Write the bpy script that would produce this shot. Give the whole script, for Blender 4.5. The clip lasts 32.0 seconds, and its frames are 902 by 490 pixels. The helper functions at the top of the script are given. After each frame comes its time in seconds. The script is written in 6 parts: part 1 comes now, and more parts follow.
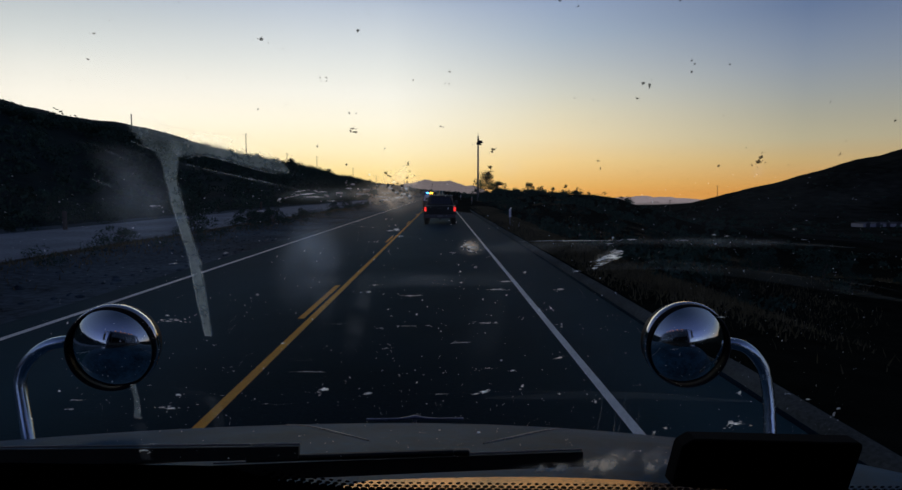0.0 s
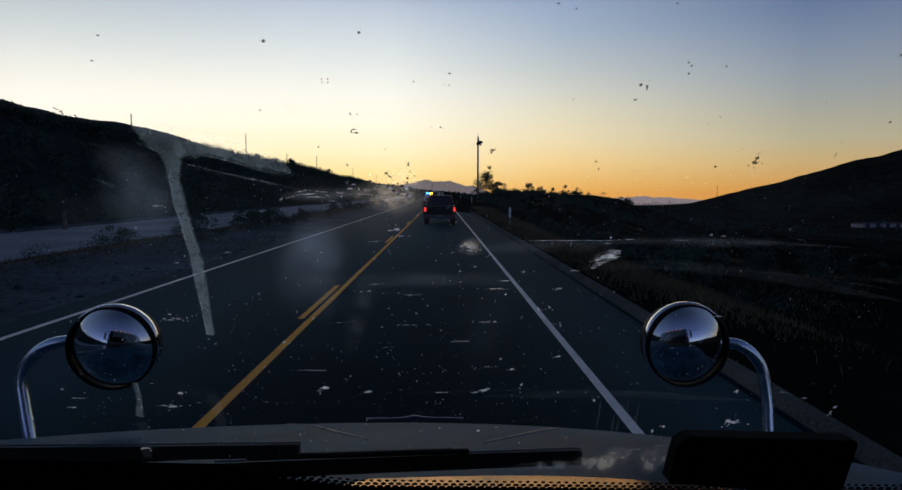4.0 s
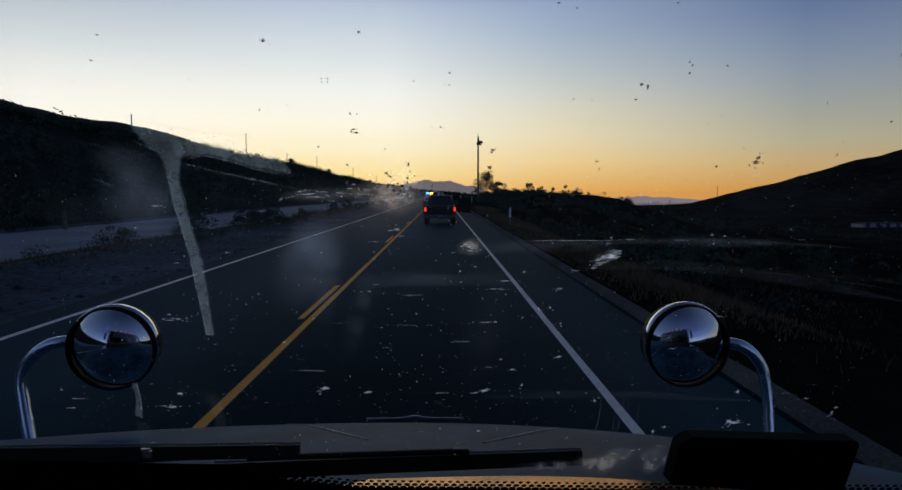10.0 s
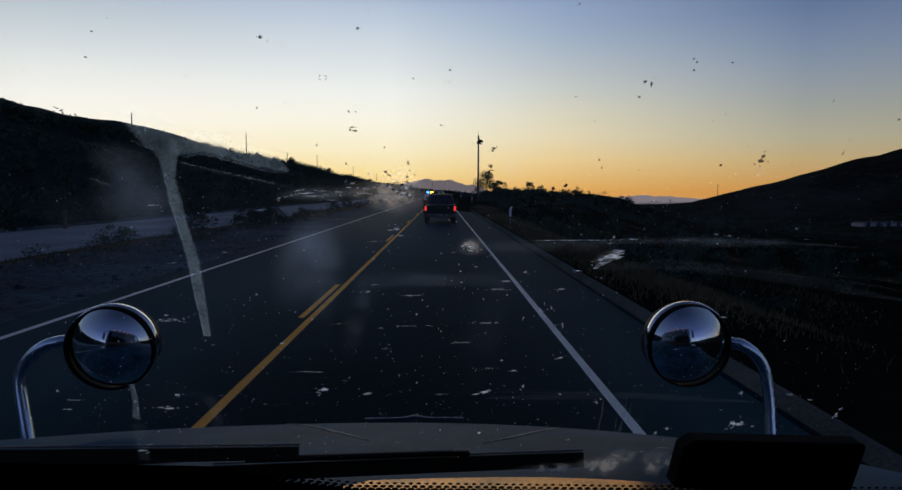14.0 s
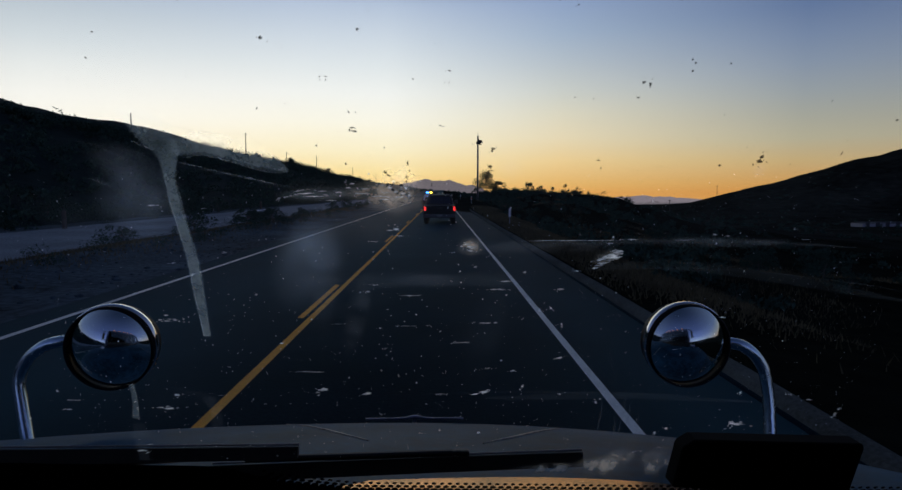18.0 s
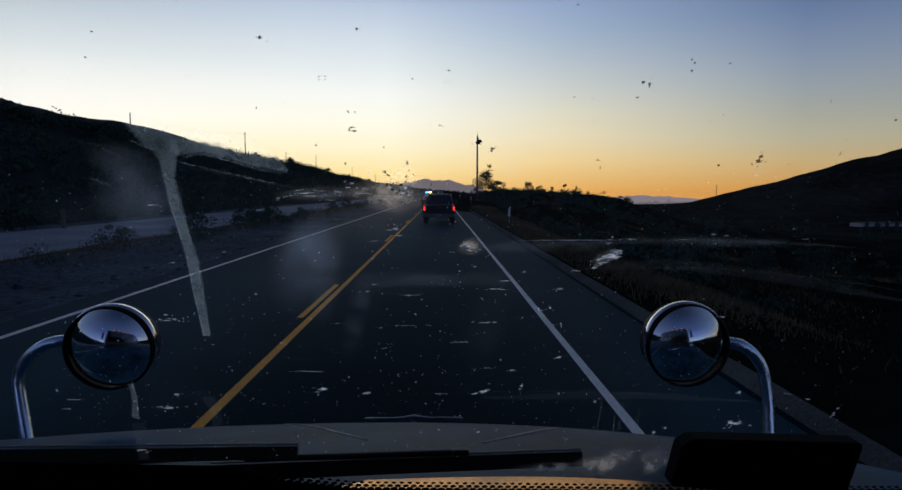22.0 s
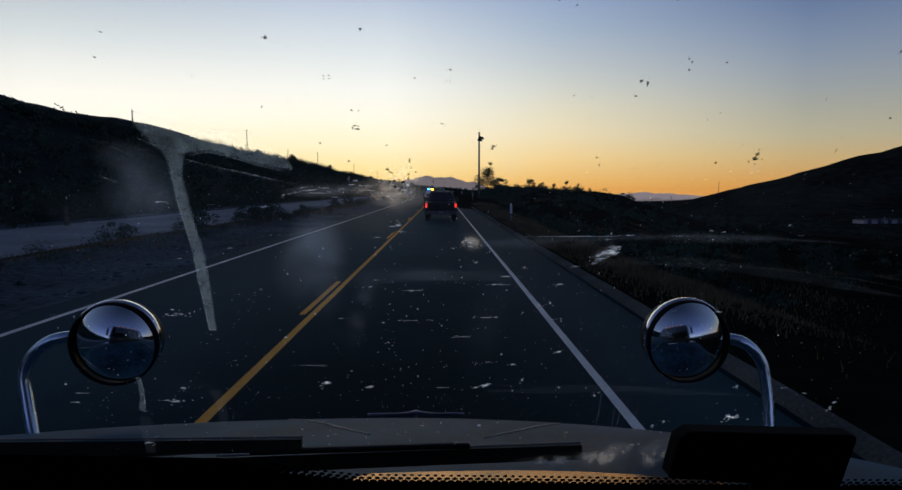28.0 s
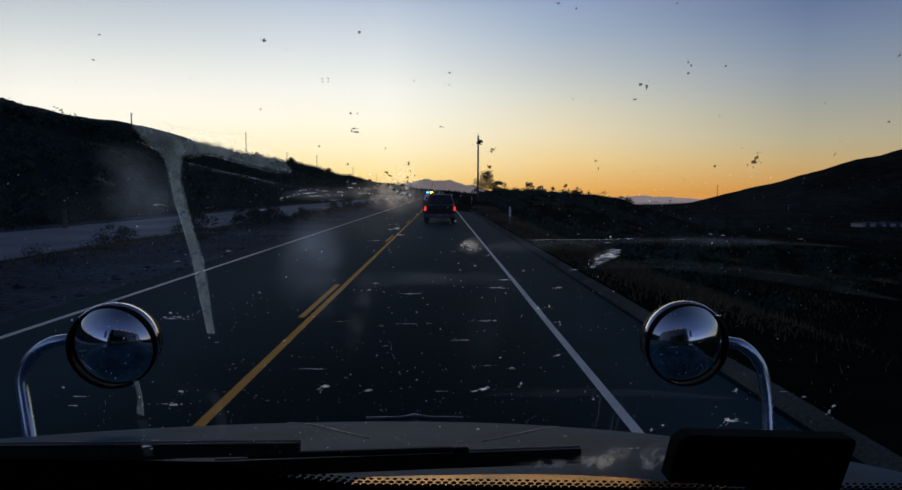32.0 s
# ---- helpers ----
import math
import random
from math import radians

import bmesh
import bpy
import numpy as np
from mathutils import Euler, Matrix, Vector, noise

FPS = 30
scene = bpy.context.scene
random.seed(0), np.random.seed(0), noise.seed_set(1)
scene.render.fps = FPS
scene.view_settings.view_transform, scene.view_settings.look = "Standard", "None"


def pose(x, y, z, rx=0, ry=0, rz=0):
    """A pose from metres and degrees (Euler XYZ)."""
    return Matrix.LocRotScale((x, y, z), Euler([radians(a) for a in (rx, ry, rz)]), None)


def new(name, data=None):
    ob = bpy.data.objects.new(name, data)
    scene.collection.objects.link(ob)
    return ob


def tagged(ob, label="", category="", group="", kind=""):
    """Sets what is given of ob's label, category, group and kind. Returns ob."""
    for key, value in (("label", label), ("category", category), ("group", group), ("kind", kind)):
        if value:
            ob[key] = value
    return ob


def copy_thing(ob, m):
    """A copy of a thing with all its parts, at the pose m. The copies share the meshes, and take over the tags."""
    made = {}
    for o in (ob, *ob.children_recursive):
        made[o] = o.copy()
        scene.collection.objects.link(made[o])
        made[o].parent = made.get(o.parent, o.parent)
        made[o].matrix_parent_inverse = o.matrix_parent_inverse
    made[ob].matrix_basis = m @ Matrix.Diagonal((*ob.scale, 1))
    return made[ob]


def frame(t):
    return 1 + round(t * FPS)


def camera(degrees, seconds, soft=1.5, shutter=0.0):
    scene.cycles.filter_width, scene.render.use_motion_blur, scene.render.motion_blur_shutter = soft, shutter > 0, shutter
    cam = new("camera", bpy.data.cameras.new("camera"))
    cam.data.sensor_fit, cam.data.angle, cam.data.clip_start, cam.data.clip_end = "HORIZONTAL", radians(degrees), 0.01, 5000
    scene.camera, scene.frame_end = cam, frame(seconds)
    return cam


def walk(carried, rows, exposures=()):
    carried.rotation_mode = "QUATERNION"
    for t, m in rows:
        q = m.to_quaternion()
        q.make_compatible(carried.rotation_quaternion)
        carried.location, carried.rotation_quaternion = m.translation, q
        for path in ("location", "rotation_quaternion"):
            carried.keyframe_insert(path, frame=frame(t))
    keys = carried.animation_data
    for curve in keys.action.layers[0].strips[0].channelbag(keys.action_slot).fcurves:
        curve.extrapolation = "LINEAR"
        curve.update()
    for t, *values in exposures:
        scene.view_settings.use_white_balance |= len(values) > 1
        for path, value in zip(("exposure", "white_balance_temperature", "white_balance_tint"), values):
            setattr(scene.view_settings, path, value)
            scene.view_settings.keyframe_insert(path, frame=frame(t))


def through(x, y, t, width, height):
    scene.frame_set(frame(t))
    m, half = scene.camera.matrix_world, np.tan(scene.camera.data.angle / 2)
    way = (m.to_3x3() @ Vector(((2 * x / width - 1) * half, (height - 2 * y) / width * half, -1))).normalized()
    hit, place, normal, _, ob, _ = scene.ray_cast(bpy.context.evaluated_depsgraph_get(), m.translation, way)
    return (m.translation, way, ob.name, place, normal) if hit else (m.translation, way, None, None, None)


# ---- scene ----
# ---------------------------------------------------------------- camera
cam = camera(75.0, 32.0, 1.5)
# seconds, forward, turn, tilt, lean: the small sway of the camera in the cab
SWAY = [
    (0.0, 0.0046, 0.007, 0.034, -0.054), (0.5, -0.0029, 0.101, 0.029, 0.138), (1.0, -0.0012, 0.088, 0.147, -0.001), (1.5, 0.0031, 0.041, 0.085, 0.018),
    (2.0, 0.0023, 0.018, 0.044, -0.005), (2.5, 0.0014, 0.023, -0.030, -0.010), (3.0, -0.0027, 0.014, 0.052, 0.014), (3.5, -0.0020, -0.027, 0.081, 0.005),
    (5.5, -0.0003, 0.077, -0.086, -0.088), (6.0, -0.0006, 0.034, 0.035, -0.025), (6.5, -0.0006, 0.029, 0.071, -0.009), (7.0, -0.0006, 0.044, -0.037, 0.009),
    (7.5, 0.0001, 0.015, 0.093, -0.018), (8.0, -0.0006, -0.135, 0.073, 0.027), (8.5, -0.0004, -0.095, -0.101, 0.073), (9.0, 0.0000, 0.000, -0.000, -0.000),
    (9.5, -0.0005, 0.099, -0.043, 0.039), (10.0, 0.0003, 0.004, 0.050, -0.023), (10.5, 0.0008, -0.055, 0.019, 0.055), (11.0, 0.0019, -0.028, 0.036, -0.040),
    (11.5, 0.0008, -0.027, 0.048, -0.001), (12.0, 0.0037, -0.020, 0.012, -0.054), (12.5, 0.0063, 0.052, -0.062, 0.008), (13.0, 0.0071, 0.107, -0.014, -0.028),
    (13.5, 0.0068, 0.055, 0.054, -0.032), (14.0, 0.0083, 0.027, -0.042, -0.023), (14.5, 0.0056, 0.002, -0.074, 0.040), (16.5, 0.0059, -0.012, -0.122, -0.012),
    (17.0, 0.0061, -0.055, -0.111, 0.019), (17.5, 0.0061, -0.084, -0.098, -0.035), (18.0, 0.0071, -0.025, -0.012, -0.018), (18.5, 0.0094, -0.064, -0.086, -0.191),
    (19.0, 0.0098, -0.012, 0.053, 0.044), (19.5, 0.0070, -0.034, -0.048, 0.028), (20.0, 0.0073, -0.021, -0.148, -0.009), (20.5, 0.0113, 0.058, -0.090, -0.068),
    (21.0, 0.0102, -0.008, 0.019, 0.041), (21.5, 0.0075, -0.053, 0.033, 0.111), (22.0, 0.0065, -0.077, -0.041, -0.003), (22.5, 0.0106, 0.038, -0.158, -0.067),
    (23.0, 0.0084, -0.013, -0.024, -0.085), (23.5, 0.0077, 0.007, -0.167, 0.110), (24.0, 0.0083, -0.045, -0.112, -0.127), (24.5, 0.0046, -0.044, 0.069, -0.035),
    (25.0, 0.0016, -0.090, -0.161, 0.034), (25.5, -0.0006, -0.033, 0.043, 0.154), (28.0, -0.0038, 0.098, -0.327, -0.019), (28.5, -0.0043, 0.082, -0.159, -0.040),
    (29.0, -0.0033, 0.049, 0.151, -0.031), (29.5, -0.0038, 0.142, -0.084, -0.007), (30.0, -0.0025, 0.137, -0.026, 0.027), (30.5, -0.0041, 0.094, -0.006, 0.043),
    (31.0, -0.0011, 0.040, -0.041, 0.051), (31.5, -0.0035, 0.032, -0.049, 0.040), (32.0, -0.0030, -0.006, -0.028, 0.043),
]
PATH = [(t, pose(0, f, 2.0, 84.91 + p, 0, -0.95 + y) @ pose(0, 0, 0, 0, 0, r)) for t, f, y, p, r in SWAY]
walk(cam, PATH, exposures=[(0.0, 0.02, 6950, 10), (1.0, 0.04, 6950, 10), (2.5, 0.12, 6900, 10), (5.5, 0.04, 6850, 10), (8.0, 0.0, 6750, 10), (11.0, 0.0, 6550, 10), (14.0, -0.04, 6500, 10), (18.5, 0.0, 6450, 10),
                          (21.0, 0.05, 6450, 10), (25.0, 0.08, 6550, 10), (29.0, 0.08, 6700, 10), (32.0, 0.04, 6750, 10)])

# ---------------------------------------------------------------- light
# The sun is still under the ridge ahead to the left: a clear sky before sunrise.
SUN_AZ = radians(-24)


def linear(*rgb):
    """Linear colour from 0 to 255 display values."""
    return tuple((c / 255 / 12.92) if c < 10 else ((c / 255 + 0.055) / 1.055) ** 2.4 for c in rgb)


def build_world():
    """Clear sky before sunrise: brightest over the hidden sun, turning orange, grey and blue away from it."""
    w = bpy.data.worlds.new("dawn_sky")
    w.use_nodes = True
    scene.world = w
    nt = w.node_tree
    nt.nodes.clear()
    N, L = nt.nodes.new, nt.links.new
    geo = N("ShaderNodeTexCoord")
    sep = N("ShaderNodeSeparateXYZ")
    L(geo.outputs["Generated"], sep.inputs[0])
    az = N("ShaderNodeMath")
    az.operation = "ARCTAN2"
    L(sep.outputs["X"], az.inputs[0])
    L(sep.outputs["Y"], az.inputs[1])
    high = [(0.34, (0.21, 0.32, 0.50)), (0.5, (0.07, 0.11, 0.22)), (1.0, (0.010, 0.018, 0.045))]

    def ramp(stops):
        r = N("ShaderNodeValToRGB")
        r.color_ramp.interpolation = "LINEAR"
        el = r.color_ramp.elements
        while len(el) < len(stops):
            el.new(0.5)
        for e, (p, c) in zip(el, stops):
            e.position, e.color = p, (*c, 1)
        L(sep.outputs["Z"], r.inputs["Fac"])
        return r.outputs[0]

    def column(heights, colours, top):
        return ramp([(h, linear(*c)) for h, c in zip(heights, colours)] + top)

    dim = [(0.34, (0.10, 0.145, 0.26)), (0.5, (0.05, 0.08, 0.17)), (1.0, (0.010, 0.018, 0.045))]
    glow = column((0.0, 0.05, 0.106, 0.136, 0.174, 0.21, 0.249), ((250, 214, 150), (254, 240, 203), (254, 252, 240), (250, 250, 243), (234, 238, 236), (213, 222, 226), (192, 204, 213)), high)
    near_glow = column((0.0, 0.033, 0.07, 0.116, 0.16, 0.203, 0.245, 0.289), ((246, 202, 124), (252, 228, 162), (254, 243, 205), (254, 251, 234), (246, 248, 243), (228, 235, 237), (209, 220, 230), (186, 201, 221)), high)
    middle = column((0.0, 0.014, 0.052, 0.09, 0.127, 0.163, 0.207, 0.249, 0.294), ((228, 170, 94), (232, 184, 110), (238, 208, 150), (233, 219, 184), (222, 217, 195), (205, 209, 203), (183, 194, 203), (162, 180, 202), (144, 164, 197)), dim)
    right = column((0.0, 0.012, 0.046, 0.078, 0.111, 0.143, 0.182, 0.22, 0.26), ((206, 143, 74), (204, 152, 86), (196, 170, 122), (180, 174, 149), (166, 167, 156), (152, 160, 164), (135, 149, 168), (118, 136, 165), (98, 119, 156)),
                   [(0.34, (0.085, 0.125, 0.235)), (0.5, (0.045, 0.07, 0.16)), (1.0, (0.010, 0.018, 0.045))])
    side = ramp([(0.0, (0.30, 0.20, 0.13)), (0.05, (0.27, 0.23, 0.20)), (0.12, (0.18, 0.20, 0.24)), (0.3, (0.085, 0.12, 0.23)), (1.0, (0.010, 0.018, 0.045))])
    back = ramp([(0.0, (0.29, 0.34, 0.48)), (0.06, (0.25, 0.32, 0.54)), (0.2, (0.105, 0.15, 0.38)), (0.45, (0.045, 0.068, 0.19)), (1.0, (0.010, 0.018, 0.045))])

    def blend(a, b, lo, hi):
        m = N("ShaderNodeMapRange")
        L(az.outputs[0], m.inputs[0])
        m.inputs[1].default_value, m.inputs[2].default_value = radians(lo), radians(hi)
        x = N("ShaderNodeMix")
        x.data_type = "RGBA"
        L(m.outputs[0], x.inputs["Factor"])
        L(a, x.inputs["A"])
        L(b, x.inputs["B"])
        return x.outputs["Result"]

    c = back
    for nxt, lo, hi in ((side, -150, -85), (glow, -85, -34), (near_glow, -34, -13), (middle, -5, 11.5), (right, 11.5, 31.5), (side, 31.5, 80), (back, 80, 140)):
        c = blend(c, nxt, lo, hi)
    bg = N("ShaderNodeBackground")
    bg.inputs["Strength"].default_value = 0.97
    L(c, bg.inputs["Color"])
    sky = N("ShaderNodeTexSky")
    sky.sky_type, sky.sun_disc = "NISHITA", False
    sky.sun_elevation, sky.sun_rotation = radians(0.5), SUN_AZ
    bg2 = N("ShaderNodeBackground")
    bg2.inputs["Strength"].default_value = 0.004
    L(sky.outputs[0], bg2.inputs["Color"])
    add = N("ShaderNodeAddShader")
    out = N("ShaderNodeOutputWorld")
    L(bg.outputs[0], add.inputs[0])
    L(bg2.outputs[0], add.inputs[1])
    L(add.outputs[0], out.inputs["Surface"])


build_world()

# ---------------------------------------------------------------- materials


def material(name, color, rough=0.8, metal=0.0, var=0.25, scale=8.0, fine=90.0, bump=0.0, coat=0.0, spec=0.5, per_object=0.0, sheen=0.0):
    """A surface with blotches and grain: its colour swings by var at two scales."""
    m = bpy.data.materials.new(name)
    m.use_nodes = True
    nt = m.node_tree
    N, L = nt.nodes.new, nt.links.new
    b = nt.nodes["Principled BSDF"]
    b.inputs["Metallic"].default_value = metal
    b.inputs["Coat Weight"].default_value = coat
    b.inputs["Coat Roughness"].default_value = 0.08
    b.inputs["Specular IOR Level"].default_value = spec
    b.inputs["Sheen Weight"].default_value = sheen
    b.inputs["Sheen Roughness"].default_value = 0.4
    b.inputs["Sheen Tint"].default_value = (0.72, 0.88, 1.0, 1)
    co = N("ShaderNodeTexCoord")
    big, small = N("ShaderNodeTexNoise"), N("ShaderNodeTexNoise")
    big.inputs["Scale"].default_value, small.inputs["Scale"].default_value = scale, fine
    big.inputs["Detail"].default_value, small.inputs["Detail"].default_value = 5, 3
    L(co.outputs["Object"], big.inputs["Vector"])
    L(co.outputs["Object"], small.inputs["Vector"])
    mix = N("ShaderNodeMath")
    mix.operation = "MULTIPLY_ADD"
    mix.inputs[1].default_value = 0.45
    L(small.outputs["Fac"], mix.inputs[0])
    half = N("ShaderNodeMath")
    half.operation = "MULTIPLY"
    half.inputs[1].default_value = 0.55
    L(big.outputs["Fac"], half.inputs[0])
    L(half.outputs[0], mix.inputs[2])
    r = N("ShaderNodeValToRGB")
    lo, hi = [c * (1 - var * 1.6) for c in color], [min(1, c * (1 + var * 1.6)) for c in color]
    r.color_ramp.elements[0].position, r.color_ramp.elements[0].color = 0.3, (*[max(0, c) for c in lo], 1)
    r.color_ramp.elements[1].position, r.color_ramp.elements[1].color = 0.7, (*hi, 1)
    L(mix.outputs[0], r.inputs["Fac"])
    col = r.outputs[0]
    if per_object:
        info, hsv, mr = N("ShaderNodeObjectInfo"), N("ShaderNodeHueSaturation"), N("ShaderNodeMapRange")
        L(info.outputs["Random"], mr.inputs[0])
        mr.inputs[3].default_value, mr.inputs[4].default_value = 1 - per_object, 1 + per_object
        L(mr.outputs[0], hsv.inputs["Value"])
        L(col, hsv.inputs["Color"])
        col = hsv.outputs[0]
    L(col, b.inputs["Base Color"])
    rr = N("ShaderNodeMapRange")
    L(small.outputs["Fac"], rr.inputs[0])
    rr.inputs[3].default_value, rr.inputs[4].default_value = max(0.02, rough - 0.08), min(1, rough + 0.08)
    L(rr.outputs[0], b.inputs["Roughness"])
    if bump:
        bp = N("ShaderNodeBump")
        bp.inputs["Strength"].default_value = bump
        bp.inputs["Distance"].default_value = 0.02
        L(mix.outputs[0], bp.inputs["Height"])
        L(bp.outputs[0], b.inputs["Normal"])
    return m


def glowing(name, color, strength):
    m = bpy.data.materials.new(name)
    m.use_nodes = True
    b = m.node_tree.nodes["Principled BSDF"]
    b.inputs["Base Color"].default_value = (*color, 1)
    b.inputs["Roughness"].default_value = 0.3
    b.inputs["Emission Color"].default_value = (*color, 1)
    b.inputs["Emission Strength"].default_value = strength
    return m


def see_through(name, film_color, film, noisy=None, fade=False, thin=False, through=0.96, soft=False):
    """A mark of dust, dried fluid or painted-in glare on the glass: part clear, part scattering. A thin film scatters
    light forward and hides little.
    """
    m = bpy.data.materials.new(name)
    m.use_nodes = True
    nt = m.node_tree
    nt.nodes.clear()
    N, L = nt.nodes.new, nt.links.new
    clear, dif, tra, two = N("ShaderNodeBsdfTransparent"), N("ShaderNodeBsdfDiffuse"), N("ShaderNodeBsdfTranslucent"), N("ShaderNodeMixShader")
    dif.inputs[0].default_value = tra.inputs[0].default_value = (*film_color, 1)
    two.inputs[0].default_value = through
    L(dif.outputs[0], two.inputs[1])
    L(tra.outputs[0], two.inputs[2])
    mix = N("ShaderNodeMixShader")
    mix.inputs[0].default_value = film
    fac = None
    if noisy:
        co, no, mp, mr = N("ShaderNodeTexCoord"), N("ShaderNodeTexNoise"), N("ShaderNodeMapping"), N("ShaderNodeMapRange")
        L(co.outputs["Object"], mp.inputs[0])
        mp.inputs["Scale"].default_value = noisy[0]
        L(mp.outputs[0], no.inputs["Vector"])
        no.inputs["Scale"].default_value = noisy[1]
        no.inputs["Detail"].default_value = 6
        no.inputs["Roughness"].default_value = 0.6
        L(no.outputs["Fac"], mr.inputs[0])
        mr.inputs[1].default_value, mr.inputs[2].default_value = noisy[2], noisy[3]
        mr.inputs[3].default_value, mr.inputs[4].default_value = noisy[4], film
        fac = mr.outputs[0]
        if fade:
            off, flat, ln, fd, mul = N("ShaderNodeVectorMath"), N("ShaderNodeVectorMath"), N("ShaderNodeVectorMath"), N("ShaderNodeMapRange"), N("ShaderNodeMath")
            off.inputs[1].default_value = (-0.5, -0.5, -0.5)
            L(co.outputs["Generated"], off.inputs[0])
            flat.operation, flat.inputs[1].default_value = "MULTIPLY", (2, 0, 2)
            L(off.outputs[0], flat.inputs[0])
            ln.operation = "LENGTH"
            L(flat.outputs[0], ln.inputs[0])
            fd.interpolation_type = "SMOOTHSTEP"
            L(ln.outputs["Value"], fd.inputs[0])
            fd.inputs[1].default_value, fd.inputs[2].default_value, fd.inputs[3].default_value, fd.inputs[4].default_value = 0.1, 0.8, 1.0, 0.0
            mul.operation = "MULTIPLY"
            L(fac, mul.inputs[0])
            L(fd.outputs[0], mul.inputs[1])
            fac = mul.outputs[0]
        L(fac, mix.inputs[0])
    if soft:
        # the deposit thins out towards its rim
        at, deep = N("ShaderNodeAttribute"), N("ShaderNodeMath")
        at.attribute_name, deep.operation, deep.inputs[1].default_value = "thickness", "MULTIPLY", film
        L(at.outputs["Fac"], deep.inputs[0])
        if fac:
            L(fac, deep.inputs[1])
        fac = deep.outputs[0]
        L(fac, mix.inputs[0])
    if thin:
        hid, tint, both = N("ShaderNodeMath"), N("ShaderNodeVectorMath"), N("ShaderNodeAddShader")
        hid.operation, hid.inputs[0].default_value, hid.inputs[1].default_value, hid.inputs[2].default_value = "MULTIPLY_ADD", film, -0.08, 1.0
        tint.operation, tint.inputs[0].default_value, tint.inputs[3].default_value = "SCALE", film_color, film
        if fac:
            L(fac, hid.inputs[0])
            L(fac, tint.inputs[3])
        L(hid.outputs[0], clear.inputs[0])
        L(tint.outputs[0], dif.inputs[0])
        L(tint.outputs[0], tra.inputs[0])
        L(clear.outputs[0], both.inputs[0])
        L(two.outputs[0], both.inputs[1])
        last = both.outputs[0]
    else:
        L(clear.outputs[0], mix.inputs[1])
        L(two.outputs[0], mix.inputs[2])
        last = mix.outputs[0]
    out = N("ShaderNodeOutputMaterial")
    L(last, out.inputs["Surface"])
    return m


def clear_glass():
    """A clear pane: see-through, with a weak gloss that grows at slant angles."""
    m = bpy.data.materials.new("windscreen_glass")
    m.use_nodes = True
    nt = m.node_tree
    nt.nodes.clear()
    N, L = nt.nodes.new, nt.links.new
    clear, gl, fr, k, mix, out = N("ShaderNodeBsdfTransparent"), N("ShaderNodeBsdfGlossy"), N("ShaderNodeFresnel"), N("ShaderNodeMath"), N("ShaderNodeMixShader"), N("ShaderNodeOutputMaterial")
    clear.inputs[0].default_value = (1, 1, 1, 1)
    gl.inputs["Roughness"].default_value = 0.02
    fr.inputs["IOR"].default_value = 1.45
    k.operation, k.inputs[1].default_value = "MULTIPLY", 0.35
    L(fr.outputs[0], k.inputs[0])
    L(k.outputs[0], mix.inputs[0])
    L(clear.outputs[0], mix.inputs[1])
    L(gl.outputs[0], mix.inputs[2])
    L(mix.outputs[0], out.inputs["Surface"])
    return m


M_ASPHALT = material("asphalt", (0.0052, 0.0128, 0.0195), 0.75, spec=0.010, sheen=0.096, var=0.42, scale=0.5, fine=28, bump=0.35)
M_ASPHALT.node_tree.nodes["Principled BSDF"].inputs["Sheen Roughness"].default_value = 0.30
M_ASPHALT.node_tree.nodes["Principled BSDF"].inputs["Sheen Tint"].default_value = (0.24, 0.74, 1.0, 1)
M_DIKE = material("asphalt_dike", (0.115, 0.12, 0.105), 0.9, spec=0.0, var=0.3, scale=0.8, fine=30, bump=0.3)
M_WHITE = material("road_paint_white", (0.74, 0.75, 0.68), 0.7, var=0.18, scale=1.5, fine=25)
M_YELLOW = material("road_paint_yellow", (1.0, 0.33, 0.002), 0.7, var=0.2, scale=1.5, fine=25)
for paint, weight, tint in ((M_WHITE, 0.22, (1.0, 0.98, 0.94, 1)), (M_YELLOW, 0.42, (1.0, 0.50, 0.06, 1))):
    bsdf_ = paint.node_tree.nodes["Principled BSDF"]
    bsdf_.inputs["Sheen Weight"].default_value, bsdf_.inputs["Sheen Roughness"].default_value = weight, 0.4
    bsdf_.inputs["Sheen Tint"].default_value = tint
M_FRONTAGE = material("worn_pale_asphalt", (0.18, 0.22, 0.255), 0.9, spec=0.1, var=0.25, scale=0.25, fine=8, bump=0.2)
M_LEAF = material("dark_brush_leaf", (0.044, 0.080, 0.058), 0.9, spec=0.05, var=0.35, scale=0.4, fine=4)
M_EUCALYPT = material("eucalyptus_leaf", (0.05, 0.06, 0.035), 0.7, var=0.3, scale=0.5, fine=4)
M_DRY = material("dry_grass", (0.145, 0.12, 0.065), 0.9, spec=0.0, var=0.4, scale=0.4, fine=5)
M_BARK = material("grey_bark", (0.10, 0.085, 0.07), 0.9, var=0.3, scale=2, fine=20, bump=0.4)
M_POLE = material("weathered_wood_pole", (0.09, 0.07, 0.055), 0.9, var=0.3, scale=2, fine=20, bump=0.3)
M_WIRE = material("black_wire", (0.02, 0.02, 0.02), 0.6, var=0.1)
M_STEEL = material("galvanised_steel", (0.30, 0.31, 0.32), 0.5, metal=0.7, var=0.2, scale=3, fine=30)
